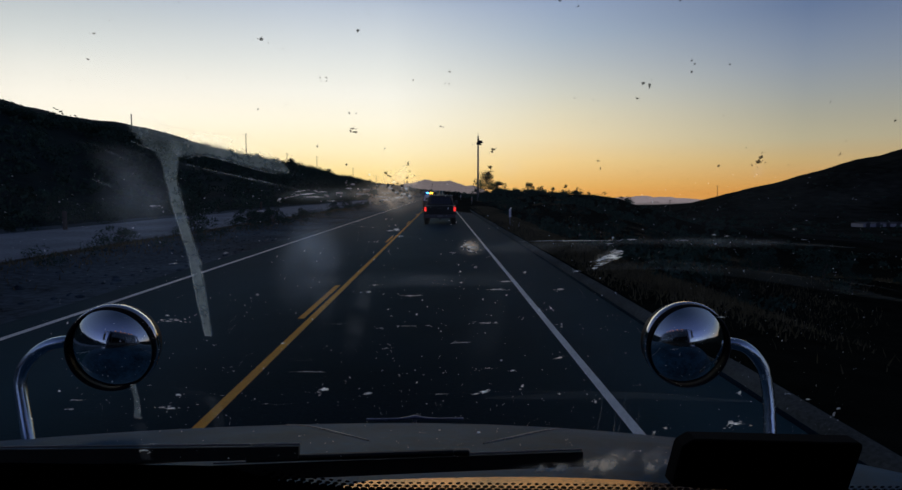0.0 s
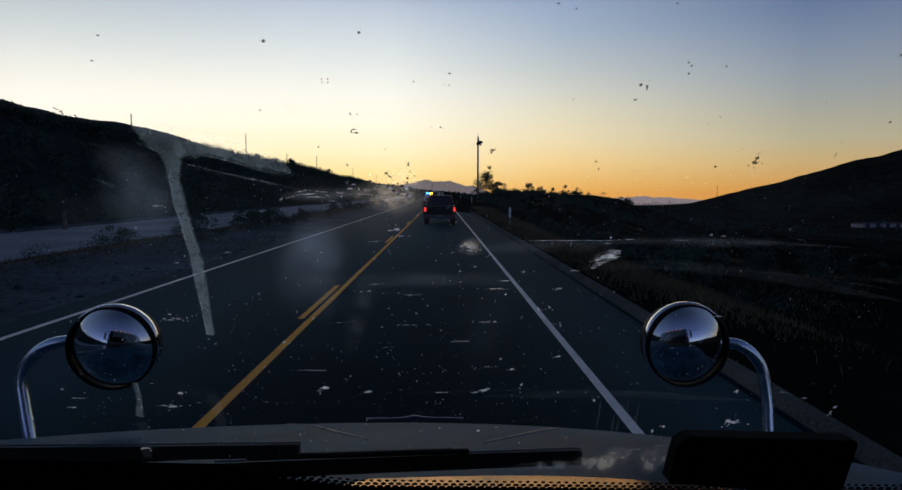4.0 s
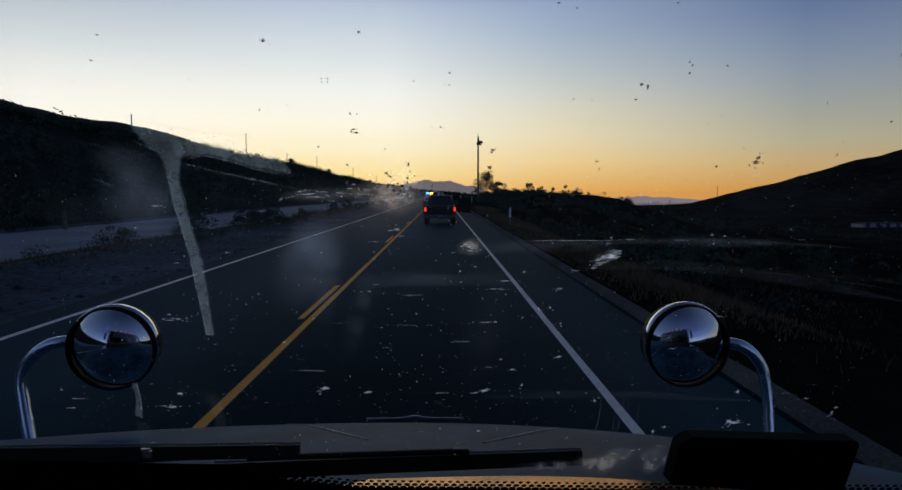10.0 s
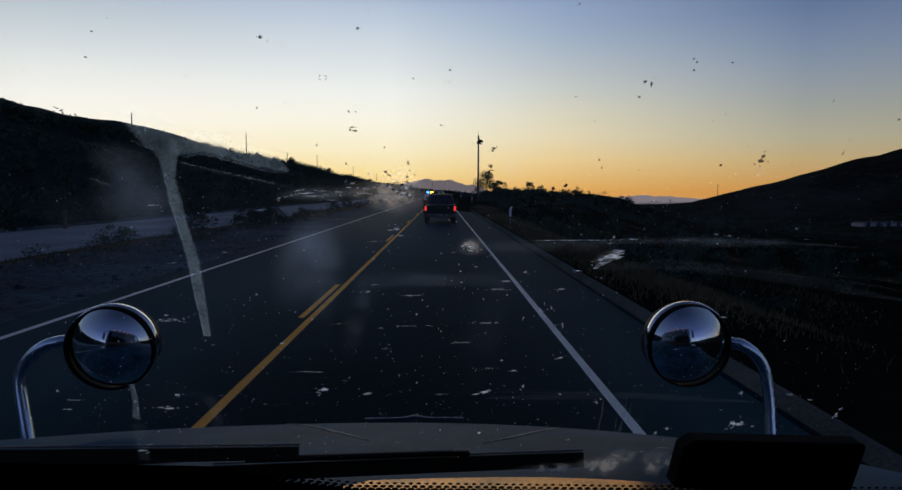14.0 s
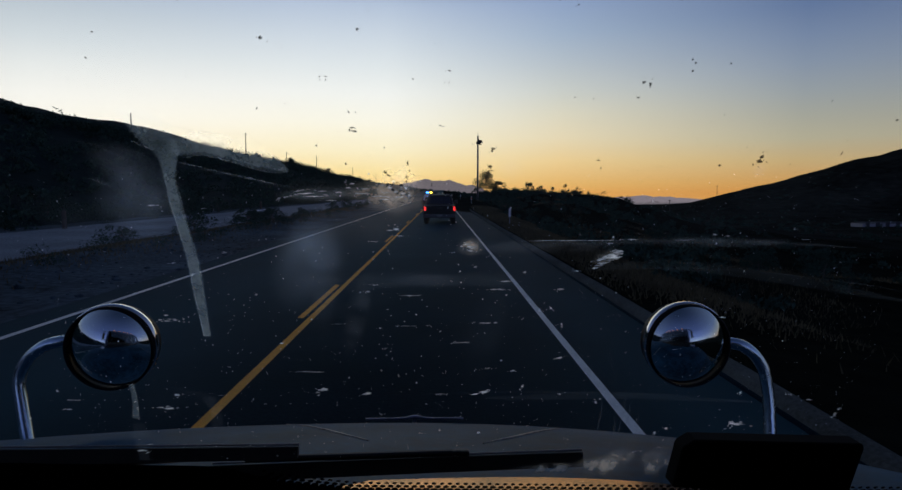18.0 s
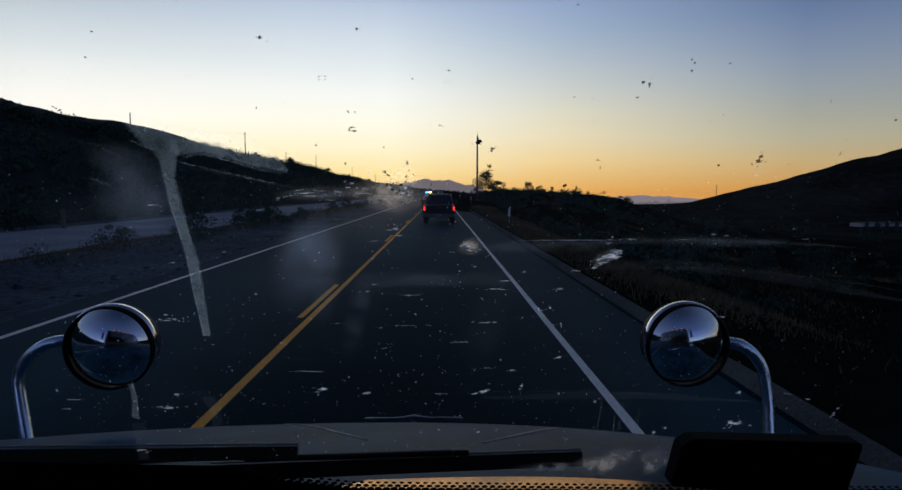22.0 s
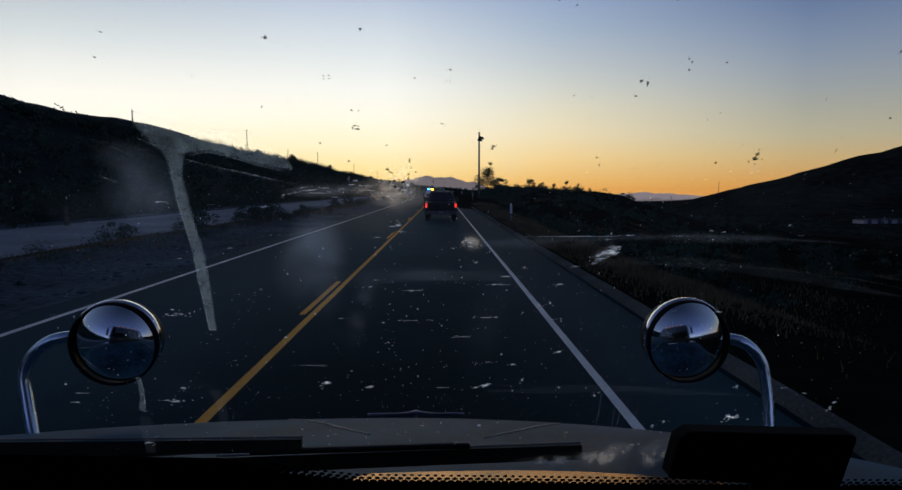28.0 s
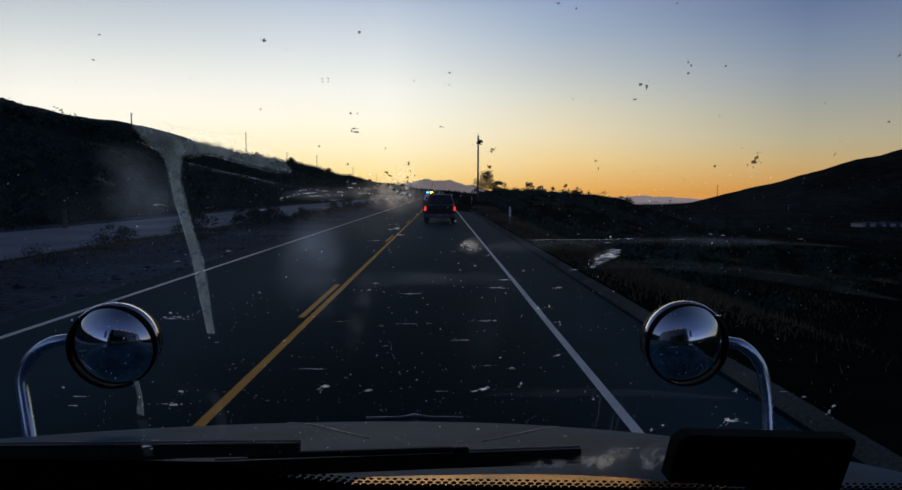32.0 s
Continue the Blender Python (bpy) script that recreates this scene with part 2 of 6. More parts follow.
M_CHROME = material("chrome", (0.82, 0.83, 0.86), 0.10, metal=1.0, var=0.04, scale=6, fine=60)
M_ARM = material("satin_chrome_tube", (0.70, 0.84, 0.90), 0.24, metal=1.0, var=0.06, scale=6, fine=60)
M_MIRROR = material("mirror_silver", (0.80, 0.87, 0.86), 0.06, metal=1.0, var=0.01, scale=3, fine=20)
M_BLACK = material("black_rubber", (0.012, 0.012, 0.013), 0.6, var=0.2, scale=8, fine=60)
M_SHELL = material("black_mirror_shell", (0.010, 0.010, 0.011), 0.35, var=0.15, scale=8, fine=60)
M_RIM_BLACK = material("satin_black_rim", (0.008, 0.008, 0.009), 0.5, spec=0.25, var=0.15, scale=8, fine=60)
M_TRUCK = material("deep_blue_truck_paint", (0.02, 0.03, 0.09), 0.35, var=0.12, scale=3, fine=40, coat=0.8)
M_HOOD = material("dusty_hood_paint", (0.013, 0.040, 0.072), 0.5, var=0.75, scale=3.5, fine=36, spec=0.06)
HOOD_B = M_HOOD.node_tree.nodes["Principled BSDF"]
HOOD_B.inputs["Sheen Weight"].default_value, HOOD_B.inputs["Sheen Roughness"].default_value = 0.165, 0.33
HOOD_B.inputs["Sheen Tint"].default_value = (0.17, 0.66, 1.0, 1)
# Orange base imitates the horizon mirrored in the cowl.
M_COWL = material("horizon_tinted_cowl", (0.42, 0.19, 0.05), 0.24, metal=0.85, var=0.5, scale=12, fine=120)
# Pale colour paints the light caught along the hood creases.
M_EDGE = material("hood_crease_highlight", (0.34, 0.36, 0.34), 0.4, var=0.5, scale=30, fine=160, metal=0.3)
M_ORNAMENT = material("tarnished_ornament", (0.20, 0.22, 0.30), 0.35, metal=0.9, var=0.3, scale=20, fine=120)
M_INTERIOR = material("dark_cab_trim", (0.006, 0.006, 0.007), 0.9, spec=0.1, var=0.2, scale=6, fine=80)
M_PICKUP = material("dark_pickup_paint", (0.012, 0.012, 0.013), 0.45, var=0.15, scale=3, fine=40, coat=0.15, spec=0.25)
M_PATROL = material("black_patrol_paint", (0.02, 0.02, 0.022), 0.3, var=0.1, scale=3, fine=40, coat=0.6)
M_PATROL_WHITE = material("white_patrol_paint", (0.7, 0.7, 0.7), 0.3, var=0.06, scale=3, fine=40, coat=0.6)
M_WINDOW = material("dark_tinted_window", (0.01, 0.012, 0.015), 0.06, var=0.05, scale=3, fine=20)
M_TYRE = material("tyre_rubber", (0.015, 0.015, 0.015), 0.9, var=0.2, scale=6, fine=50)
M_SIGN = material("dull_plate_metal", (0.16, 0.16, 0.17), 0.6, metal=0.2, var=0.15, scale=3, fine=20)
M_SIGN_FACE = material("white_sign_sheeting", (0.62, 0.63, 0.64), 0.5, var=0.1, scale=3, fine=20)
M_POST_WHITE = material("white_marker_plastic", (0.75, 0.75, 0.75), 0.6, var=0.08, scale=6, fine=40)
M_RED = material("dull_red_sheeting", (0.42, 0.03, 0.02), 0.5, var=0.12, scale=6, fine=40)
M_AMBER = material("amber_reflector", (0.75, 0.28, 0.02), 0.4, var=0.08, scale=6, fine=40)
M_BUILDING = material("pale_metal_siding", (0.36, 0.36, 0.38), 0.7, var=0.12, scale=0.2, fine=3)
M_ROOF = material("dark_roofing", (0.06, 0.06, 0.06), 0.8, var=0.2, scale=0.3, fine=3)
M_TAIL = glowing("lit_tail_lamp", (1.0, 0.04, 0.035), 1.1)
M_BUMPER = material("dull_steel_bumper", (0.09, 0.09, 0.095), 0.45, metal=0.6, var=0.2, scale=4, fine=40)
M_BLUE = glowing("blue_beacon", (0.03, 0.22, 1.0), 8.0)
M_AMBERLIT = glowing("amber_beacon", (1.0, 0.45, 0.03), 9.0)
M_CABLIGHT = glowing("cab_marker_amber", (1.0, 0.35, 0.12), 0.22)
M_SMEAR = see_through("dried_washer_streak", (0.60, 0.69, 0.66), 0.70, noisy=((1, 1, 1), 110.0, 0.3, 0.7, 0.40), thin=True, soft=True)
M_HAZE = see_through("thin_dust_film", (0.66, 0.76, 0.86), 0.42, noisy=((1, 1, 1), 26.0, 0.30, 0.72, 0.03), fade=True, thin=True)
M_FLARE = see_through("thin_run_head", (0.62, 0.72, 0.70), 0.52, noisy=((1, 1, 1), 80.0, 0.3, 0.7, 0.22), thin=True, soft=True)
M_THIN_SMEAR = see_through("thin_washer_smear", (0.66, 0.76, 0.73), 0.80, noisy=((1, 1, 1), 60.0, 0.3, 0.72, 0.22), thin=True, soft=True)
# Rubbed dirt; the warmth of the horizon glow is put into its colour.
M_SMUDGE = see_through("glow_tinted_smudge", (1.0, 0.80, 0.58), 1.0, noisy=((0.9, 1, 1), 75.0, 0.34, 0.64, 0.05), fade=True, thin=True)
M_HAZE_WISP = see_through("wiped_dust_film", (0.66, 0.68, 0.70), 0.20, noisy=((0.35, 1, 1), 60.0, 0.36, 0.70, 0.0), fade=True, thin=True)
M_HAZE_THICK = see_through("rubbed_dust_film", (0.84, 0.82, 0.76), 0.66, noisy=((0.8, 1, 1), 70.0, 0.34, 0.68, 0.02), fade=True, thin=True)
M_VEIL = see_through("faint_wiped_veil", (0.54, 0.63, 0.70), 0.05, noisy=((1, 1, 1), 14.0, 0.35, 0.65, 0.0), fade=True, thin=True)
# Wide veil added to paint in glare over the land near the horizon.
M_GLARE = see_through("painted_glare_veil", (0.74, 0.84, 0.86), 0.022, noisy=((0.5, 1, 1), 9.0, 0.30, 0.70, 0.010), fade=True, thin=True)
# Dust haze, its warm tint painted in for the glow behind it.
M_FOG = see_through("glow_tinted_dust_fog", (0.90, 0.76, 0.60), 0.14, noisy=((0.7, 1, 1), 32.0, 0.32, 0.66, 0.02), fade=True, thin=True)
M_RIM = see_through("dried_run_rim", (0.75, 0.80, 0.78), 0.45, noisy=((1, 1, 1), 120.0, 0.35, 0.65, 0.1), thin=True)
M_MUD = see_through("dried_pale_mud", (0.80, 0.68, 0.52), 1.0, noisy=((1, 1, 0.7), 55.0, 0.42, 0.60, 0.03), fade=True, thin=True)
M_FAINT = see_through("faint_dried_run", (0.55, 0.60, 0.62), 0.06, thin=True, soft=True)
M_FAINT_RUN = see_through("thin_dried_dribble", (0.80, 0.84, 0.80), 0.13, thin=True)
M_BAND = see_through("soft_wiper_band", (0.60, 0.68, 0.70), 0.07, noisy=((0.3, 1, 1), 70.0, 0.35, 0.7, 0.02), thin=True, soft=True)
M_FAINTEST = see_through("faintest_dried_run", (0.75, 0.78, 0.80), 0.035, thin=True)
M_STROKE_EDGE = see_through("white_dried_stroke", (0.94, 0.93, 0.90), 1.0, noisy=((0.5, 1.4, 1.4), 260.0, 0.36, 0.62, 0.15), thin=True)
M_SPOT = see_through("white_dried_spot", (0.94, 0.93, 0.90), 1.4, noisy=((0.5, 1.4, 1.4), 220.0, 0.34, 0.62, 0.15), thin=True, soft=True)
M_SPECK = see_through("pale_dust_speck", (0.97, 0.97, 0.97), 1.8, thin=True, soft=True)
M_BUG = see_through("dark_insect_splat", (0.05, 0.045, 0.04), 0.92, soft=True)
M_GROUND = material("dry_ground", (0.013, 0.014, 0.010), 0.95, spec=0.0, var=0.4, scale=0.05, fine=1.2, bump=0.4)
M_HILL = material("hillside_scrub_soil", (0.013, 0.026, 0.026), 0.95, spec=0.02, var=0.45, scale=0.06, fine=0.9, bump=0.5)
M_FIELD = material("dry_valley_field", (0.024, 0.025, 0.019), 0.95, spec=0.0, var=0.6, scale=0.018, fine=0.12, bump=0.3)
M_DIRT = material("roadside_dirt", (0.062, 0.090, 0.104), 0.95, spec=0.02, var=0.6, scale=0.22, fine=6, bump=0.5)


def haze_glow_material(name, color, strength):
    # Distance haze is put in as pale colour and a steady faint glow.
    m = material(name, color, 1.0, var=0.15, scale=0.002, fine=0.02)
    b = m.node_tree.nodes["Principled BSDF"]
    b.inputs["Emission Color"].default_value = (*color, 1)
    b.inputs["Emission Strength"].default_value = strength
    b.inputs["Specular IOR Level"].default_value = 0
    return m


M_FAR = haze_glow_material("haze_glow_far_mountain", (0.15, 0.13, 0.135), 0.9)
M_FARTHER = haze_glow_material("haze_glow_farther_mountain", (0.20, 0.17, 0.18), 1.0)

# ---------------------------------------------------------------- mesh helpers


def part(name, bm, mat, parent=None, label="", smooth=False):
    me = bpy.data.meshes.new(name)
    if smooth:
        for f in bm.faces:
            f.smooth = True
    bm.to_mesh(me)
    bm.free()
    me.materials.append(mat)
    ob = new(name, me)
    if parent:
        ob.parent = parent
    if label:
        ob["label"] = label
    return ob


def mesh_np(name, verts, faces, mat, parent=None, smooth=False):
    me = bpy.data.meshes.new(name)
    verts = np.asarray(verts, dtype=np.float32)
    faces = np.asarray(faces, dtype=np.int32)
    n, k = faces.shape
    me.vertices.add(len(verts))
    me.vertices.foreach_set("co", verts.ravel())
    me.loops.add(n * k)
    me.loops.foreach_set("vertex_index", faces.ravel())
    me.polygons.add(n)
    me.polygons.foreach_set("loop_start", np.arange(0, n * k, k, dtype=np.int32))
    if smooth:
        me.polygons.foreach_set("use_smooth", np.ones(n, dtype=bool))
    me.update(calc_edges=True)
    me.materials.append(mat)
    ob = new(name, me)
    if parent:
        ob.parent = parent
    return ob


def thing(name, m=None, label="", category="", group="", kind=""):
    ob = new(name)
    ob.empty_display_size = 0.1
    if m is not None:
        ob.matrix_basis = m
    return tagged(ob, label, category, group, kind)


def box(bm, c, s, bevel=0.0, m=None):
    r = bmesh.ops.create_cube(bm, size=1)
    bmesh.ops.scale(bm, vec=s, verts=r["verts"])
    if bevel:
        edges = list({e for v in r["verts"] for e in v.link_edges})
        made = bmesh.ops.bevel(bm, geom=edges, offset=bevel, segments=2, affect="EDGES", profile=0.5)
        vs = list({v for f in made["faces"] for v in f.verts} | {v for v in r["verts"] if v.is_valid})
    else:
        vs = r["verts"]
    bmesh.ops.transform(bm, matrix=Matrix.Translation(c) @ (m or Matrix()), verts=vs)
    return vs


def new_box(c, s, bevel=0.0, m=None):
    bm = bmesh.new()
    box(bm, c, s, bevel, m)
    return bm


def tube(points, radii, sides=10, bm=None, cap=True):
    """A tube through points, with one radius or one for each point."""
    bm = bm or bmesh.new()
    pts = [Vector(p) for p in points]
    if not isinstance(radii, (list, tuple)):
        radii = [radii] * len(pts)
    rings = []
    up = Vector((0.13, 0.31, 0.94))
    for i, p in enumerate(pts):
        d = (pts[min(i + 1, len(pts) - 1)] - pts[max(i - 1, 0)]).normalized()
        a = d.cross(up)
        if a.length < 0.1:
            a = d.cross(Vector((1, 0.2, 0)))
        a.normalize()
        b = d.cross(a)
        rings.append([bm.verts.new(p + (a * math.cos(k * math.tau / sides) + b * math.sin(k * math.tau / sides)) * radii[i]) for k in range(sides)])
    for r0, r1 in zip(rings, rings[1:]):
        for k in range(sides):
            bm.faces.new((r0[k], r0[(k + 1) % sides], r1[(k + 1) % sides], r1[k]))
    if cap:
        bm.faces.new(rings[0][::-1])
        bm.faces.new(rings[-1])
    return bm


def smooth_path(points, n=6):
    """Catmull-Rom points through the given ones."""
    p = [Vector(q) for q in points]
    p = [p[0] * 2 - p[1]] + p + [p[-1] * 2 - p[-2]]
    out = []
    for i in range(1, len(p) - 2):
        for k in range(n):
            t = k / n
            out.append(0.5 * ((2 * p[i]) + (p[i + 1] - p[i - 1]) * t + (2 * p[i - 1] - 5 * p[i] + 4 * p[i + 1] - p[i + 2]) * t * t
                              + (3 * p[i] - p[i - 1] - 3 * p[i + 1] + p[i + 2]) * t ** 3))
    out.append(p[-2])
    return out


def revolve(profile, steps=32, bm=None):
    """A solid of revolution round z from (radius, height) pairs."""
    bm = bm or bmesh.new()
    rings = []
    for r, z in profile:
        if r < 1e-6:
            rings.append([bm.verts.new((0, 0, z))])
        else:
            rings.append([bm.verts.new((r * math.cos(k * math.tau / steps), r * math.sin(k * math.tau / steps), z)) for k in range(steps)])
    for a, b in zip(rings, rings[1:]):
        for k in range(steps):
            j = (k + 1) % steps
            if len(a) == 1 and len(b) == 1:
                continue
            if len(a) == 1:
                bm.faces.new((a[0], b[k], b[j]))
            elif len(b) == 1:
                bm.faces.new((a[k], a[j], b[0]))
            else:
                bm.faces.new((a[k], a[j], b[j], b[k]))
    return bm


def loft(sections, bm=None, caps=True):
    """Joins closed rings of equal length into a skin."""
    bm = bm or bmesh.new()
    rings = [[bm.verts.new(p) for p in s] for s in sections]
    n = len(rings[0])
    for a, b in zip(rings, rings[1:]):
        for k in range(n):
            bm.faces.new((a[k], a[(k + 1) % n], b[(k + 1) % n], b[k]))
    if caps:
        bm.faces.new(rings[0][::-1])
        bm.faces.new(rings[-1])
    bmesh.ops.recalc_face_normals(bm, faces=bm.faces)
    return bm


def soft_edges(bm, offset, segments=2):
    edges = [e for e in bm.edges if len(e.link_faces) == 2 and e.calc_face_angle(0) > 0.4]
    bmesh.ops.bevel(bm, geom=edges, offset=offset, segments=segments, affect="EDGES", profile=0.5, clamp_overlap=True)
    return bm


def extrude_profile(profile, half, taper=None):
    """A side profile in (y, z), drawn out to both sides; taper(z) narrows it."""
    tp = taper or (lambda z: 1.0)
    return loft([[(s * half * tp(z), y, z) for y, z in profile] for s in (-1, 1)])


# ---------------------------------------------------------------- the land


def smoothstep(a, b, x):
    t = np.clip((np.asarray(x, float) - a) / (b - a), 0, 1)
    return t * t * (3 - 2 * t)


def waves(x, y, size, seed, octaves=4):
    """Smooth uneven heights from -1 to 1, made of turned sine waves."""
    rs = np.random.RandomState(seed)
    out, amp, tot = np.zeros(np.broadcast(x, y).shape), 1.0, 0.0
    for o in range(octaves):
        for k in range(4):
            a, p = rs.uniform(0, math.tau), rs.uniform(0, math.tau)
            out = out + amp * np.sin((x * math.cos(a) + y * math.sin(a)) * math.tau / size + p) / 4 * 1.6
        tot += amp
        amp *= 0.5
        size *= 0.47
    return out / tot


def road_z(y):
    return 6.0 * smoothstep(420, 1000, y)


RIDGE_Y = [-900, -200, 0, 100, 150, 208, 300, 370, 650, 1200, 4000]
RIDGE_S = [0.10, 0.19, 0.212, 0.231, 0.234, 0.200, 0.190, 0.182, 0.132, 0.09, 0.03]
HILL_X = [0, 255, 283, 317, 365, 400, 448, 482, 510, 549, 700, 1000, 1600]
HILL_Z = [0, 0, 4, 15, 28, 35, 49, 59, 66, 79, 114, 150, 180]


def land(x, y):
    """The height of the ground."""
    x, y = np.asarray(x, float), np.asarray(y, float)
    base = road_z(y)
    # left: a flat strip, a low berm, then the hillside along the road
    left = 0.25 * np.exp(-((x + 10.8) / 1.2) ** 2) + 0.25 * smoothstep(-22, -26, x)
    slope = np.interp(y, RIDGE_Y, RIDGE_S)
    crest = 2 + slope * 75 - 1.6
    rise = smoothstep(-24, -78, x) * 0.45 + np.clip((-x - 26) / 49, 0, 1) * 0.55
    left = left + crest * rise + np.clip(-x - 78, 0, 900) * 0.05 + waves(x, y, 60, 3) * 1.3 * smoothstep(-28, -60, x)
    # right: shoulder, bank down, brushy mound, valley floor, hill beyond
    down = -2.2 * smoothstep(3.9, 13, x) - 4.5 * smoothstep(12, 60, x) - 9 * smoothstep(60, 170, x)
    mound = 3.5 * np.exp(-((x - 17) / 9.0) ** 2) * smoothstep(48, 95, y) * (1 - smoothstep(190, 300, y))
    mound = mound + 6.2 * np.exp(-((x - 40) / 16.0) ** 2) * smoothstep(80, 150, y) * (1 - smoothstep(300, 420, y))
    far = -0.018 * np.clip(y - 200, 0, 4600) * smoothstep(60, 260, x)
    hill = np.interp(x * 700 / np.maximum(y, 430), HILL_X, HILL_Z) * smoothstep(430, 700, y)
    hill = hill * (1 + 0.10 * waves(x, y, 240, 9) * smoothstep(300, 420, x))
    hill = hill + 45 * smoothstep(180, 480, x) * (1 - smoothstep(-250, -60, y))
    right = down + mound + far + hill + waves(x, y, 23, 5) * 0.45 * smoothstep(5, 14, x)
    rest = base + np.where(x < 0, left, right) + waves(x, y, 7, 8) * 0.05 * smoothstep(7, 12, np.abs(x + 1.5))
    return rest - 0.05


def axis(knots):
    out = []
    for (a, b, step) in knots:
        out += list(np.arange(a, b, step))
    return np.array(out + [knots[-1][1]], float)


def build_ground():
    xs = axis([(-4200, -600, 300), (-600, -120, 30), (-120, -30, 3.0), (-30, -6.5, 0.9), (-6.5, 4.0, 2.1), (4.0, 30, 0.9), (30, 120, 4.0), (120, 700, 14), (700, 4200, 180)])
    ys = axis([(-3000, -400, 200), (-400, -60, 12), (-60, 0, 3), (0, 120, 1.2), (120, 300, 3), (300, 700, 8), (700, 1400, 25), (1400, 4600, 160)])
    X, Y = np.meshgrid(xs, ys)
    Z = land(X, Y)
    v = np.stack([X, Y, Z], -1).reshape(-1, 3)
    ny, nx = X.shape
    i = (np.arange(ny - 1)[:, None] * nx + np.arange(nx - 1)[None]).ravel()
    f = np.stack([i, i + 1, i + nx + 1, i + nx], -1)
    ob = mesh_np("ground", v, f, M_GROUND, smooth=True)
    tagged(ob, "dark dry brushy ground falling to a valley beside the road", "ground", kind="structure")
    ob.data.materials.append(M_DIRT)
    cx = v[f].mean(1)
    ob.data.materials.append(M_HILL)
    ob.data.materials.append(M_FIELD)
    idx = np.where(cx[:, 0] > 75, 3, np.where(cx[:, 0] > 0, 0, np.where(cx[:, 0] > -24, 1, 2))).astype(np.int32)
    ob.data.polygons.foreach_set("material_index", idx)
    return ob


build_ground()


def strip(name, x0, x1, y0, y1, z, mat, parent=None, step=6.0, thick=0.0, wobble=0.0, seed=0):
    """A paved or painted band along the road."""
    n = max(1, int((y1 - y0) / step))
    ys = np.linspace(y0, y1, n + 1)
    rs = np.random.RandomState(seed)
    w0, w1 = rs.uniform(-wobble, wobble, n + 1), rs.uniform(-wobble, wobble, n + 1)
    zz = road_z(ys) + z
    a = np.stack([x0 + w0, ys, zz], -1)
    b = np.stack([x1 + w1, ys, zz], -1)
    if not thick:
        v = np.concatenate([a, b])
        i = np.arange(n)
        f = np.stack([i, i + n + 1, i + n + 2, i + 1], -1)
    else:
        c, d = a.copy(), b.copy()
        c[:, 2] -= thick
        d[:, 2] -= thick
        v = np.concatenate([a, b, c, d])
        i, m = np.arange(n), n + 1
        f = np.concatenate([np.stack([i, i + m, i + m + 1, i + 1], -1), np.stack([i + m, i + 3 * m, i + 3 * m + 1, i + m + 1], -1),
                            np.stack([i + 2 * m, i, i + 1, i + 2 * m + 1], -1)])
    return mesh_np(name, v, f, mat, parent)


ROAD_START, ROAD_END = -260, 960
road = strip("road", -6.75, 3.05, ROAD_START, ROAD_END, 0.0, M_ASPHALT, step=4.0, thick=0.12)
tagged(road, "dark worn asphalt two-lane highway with painted lines", "road", kind="structure")
X_EDGE_R, X_CENTRE, X_EDGE_L = 1.64, -2.08, -6.06
strip("edge_line", X_EDGE_R - 0.048, X_EDGE_R + 0.048, ROAD_START, ROAD_END, 0.004, M_WHITE, road, 3.0, wobble=0.004, seed=1)["label"] = "continuous white edge line"
strip("edge_line", X_EDGE_L - 0.06, X_EDGE_L + 0.06, ROAD_START, ROAD_END, 0.004, M_WHITE, road, 3.0, wobble=0.004, seed=2)["label"] = "continuous white edge line"
strip("centre_line", X_CENTRE - 0.052, X_CENTRE + 0.052, -24, ROAD_END, 0.004, M_YELLOW, road, 3.0, wobble=0.003, seed=3)["label"] = "continuous yellow centre line"
strip("centre_line", X_CENTRE - 0.222, X_CENTRE - 0.118, 330, ROAD_END, 0.004, M_YELLOW, road, 3.0, wobble=0.003, seed=4)["label"] = "second continuous yellow centre line"
k = 0
for y0 in np.arange(-242.1, 326, 14.6):
    x0 = X_CENTRE if y0 < -28 else X_CENTRE - 0.17
    strip("lane_dash", x0 - 0.052, x0 + 0.052, y0 + 3.2, y0 + 6.6, 0.004, M_YELLOW, road, 1.2, wobble=0.003, seed=20 + k)
    k += 1

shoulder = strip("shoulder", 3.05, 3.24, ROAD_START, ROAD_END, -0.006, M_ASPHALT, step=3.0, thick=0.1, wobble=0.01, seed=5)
tagged(shoulder, "dark asphalt shoulder along the highway edge", "road shoulder", kind="structure")


def build_dike():
    n = 300
    ys = np.linspace(-120, 700, n)
    prof = [(3.14, -0.02), (3.19, 0.05), (3.27, 0.085), (3.35, 0.085), (3.41, 0.05), (3.50, -0.14)]
    rs = np.random.RandomState(4)
    v = []
    for px_, pz_ in prof:
        v.append(np.stack([px_ + rs.uniform(-.012, .012, n), ys, road_z(ys) + pz_ + rs.uniform(-.008, .008, n)], -1))
    v = np.concatenate(v)
    i = np.arange(n - 1)
    f = np.concatenate([np.stack([i + k * n, i + k * n + 1, i + (k + 1) * n + 1, i + (k + 1) * n], -1) for k in range(len(prof) - 1)])
    ob = mesh_np("kerb", v, f[:, ::-1], M_DIKE, smooth=True)
    tagged(ob, "pale low asphalt kerb along the outer shoulder", "kerb", kind="structure")


build_dike()


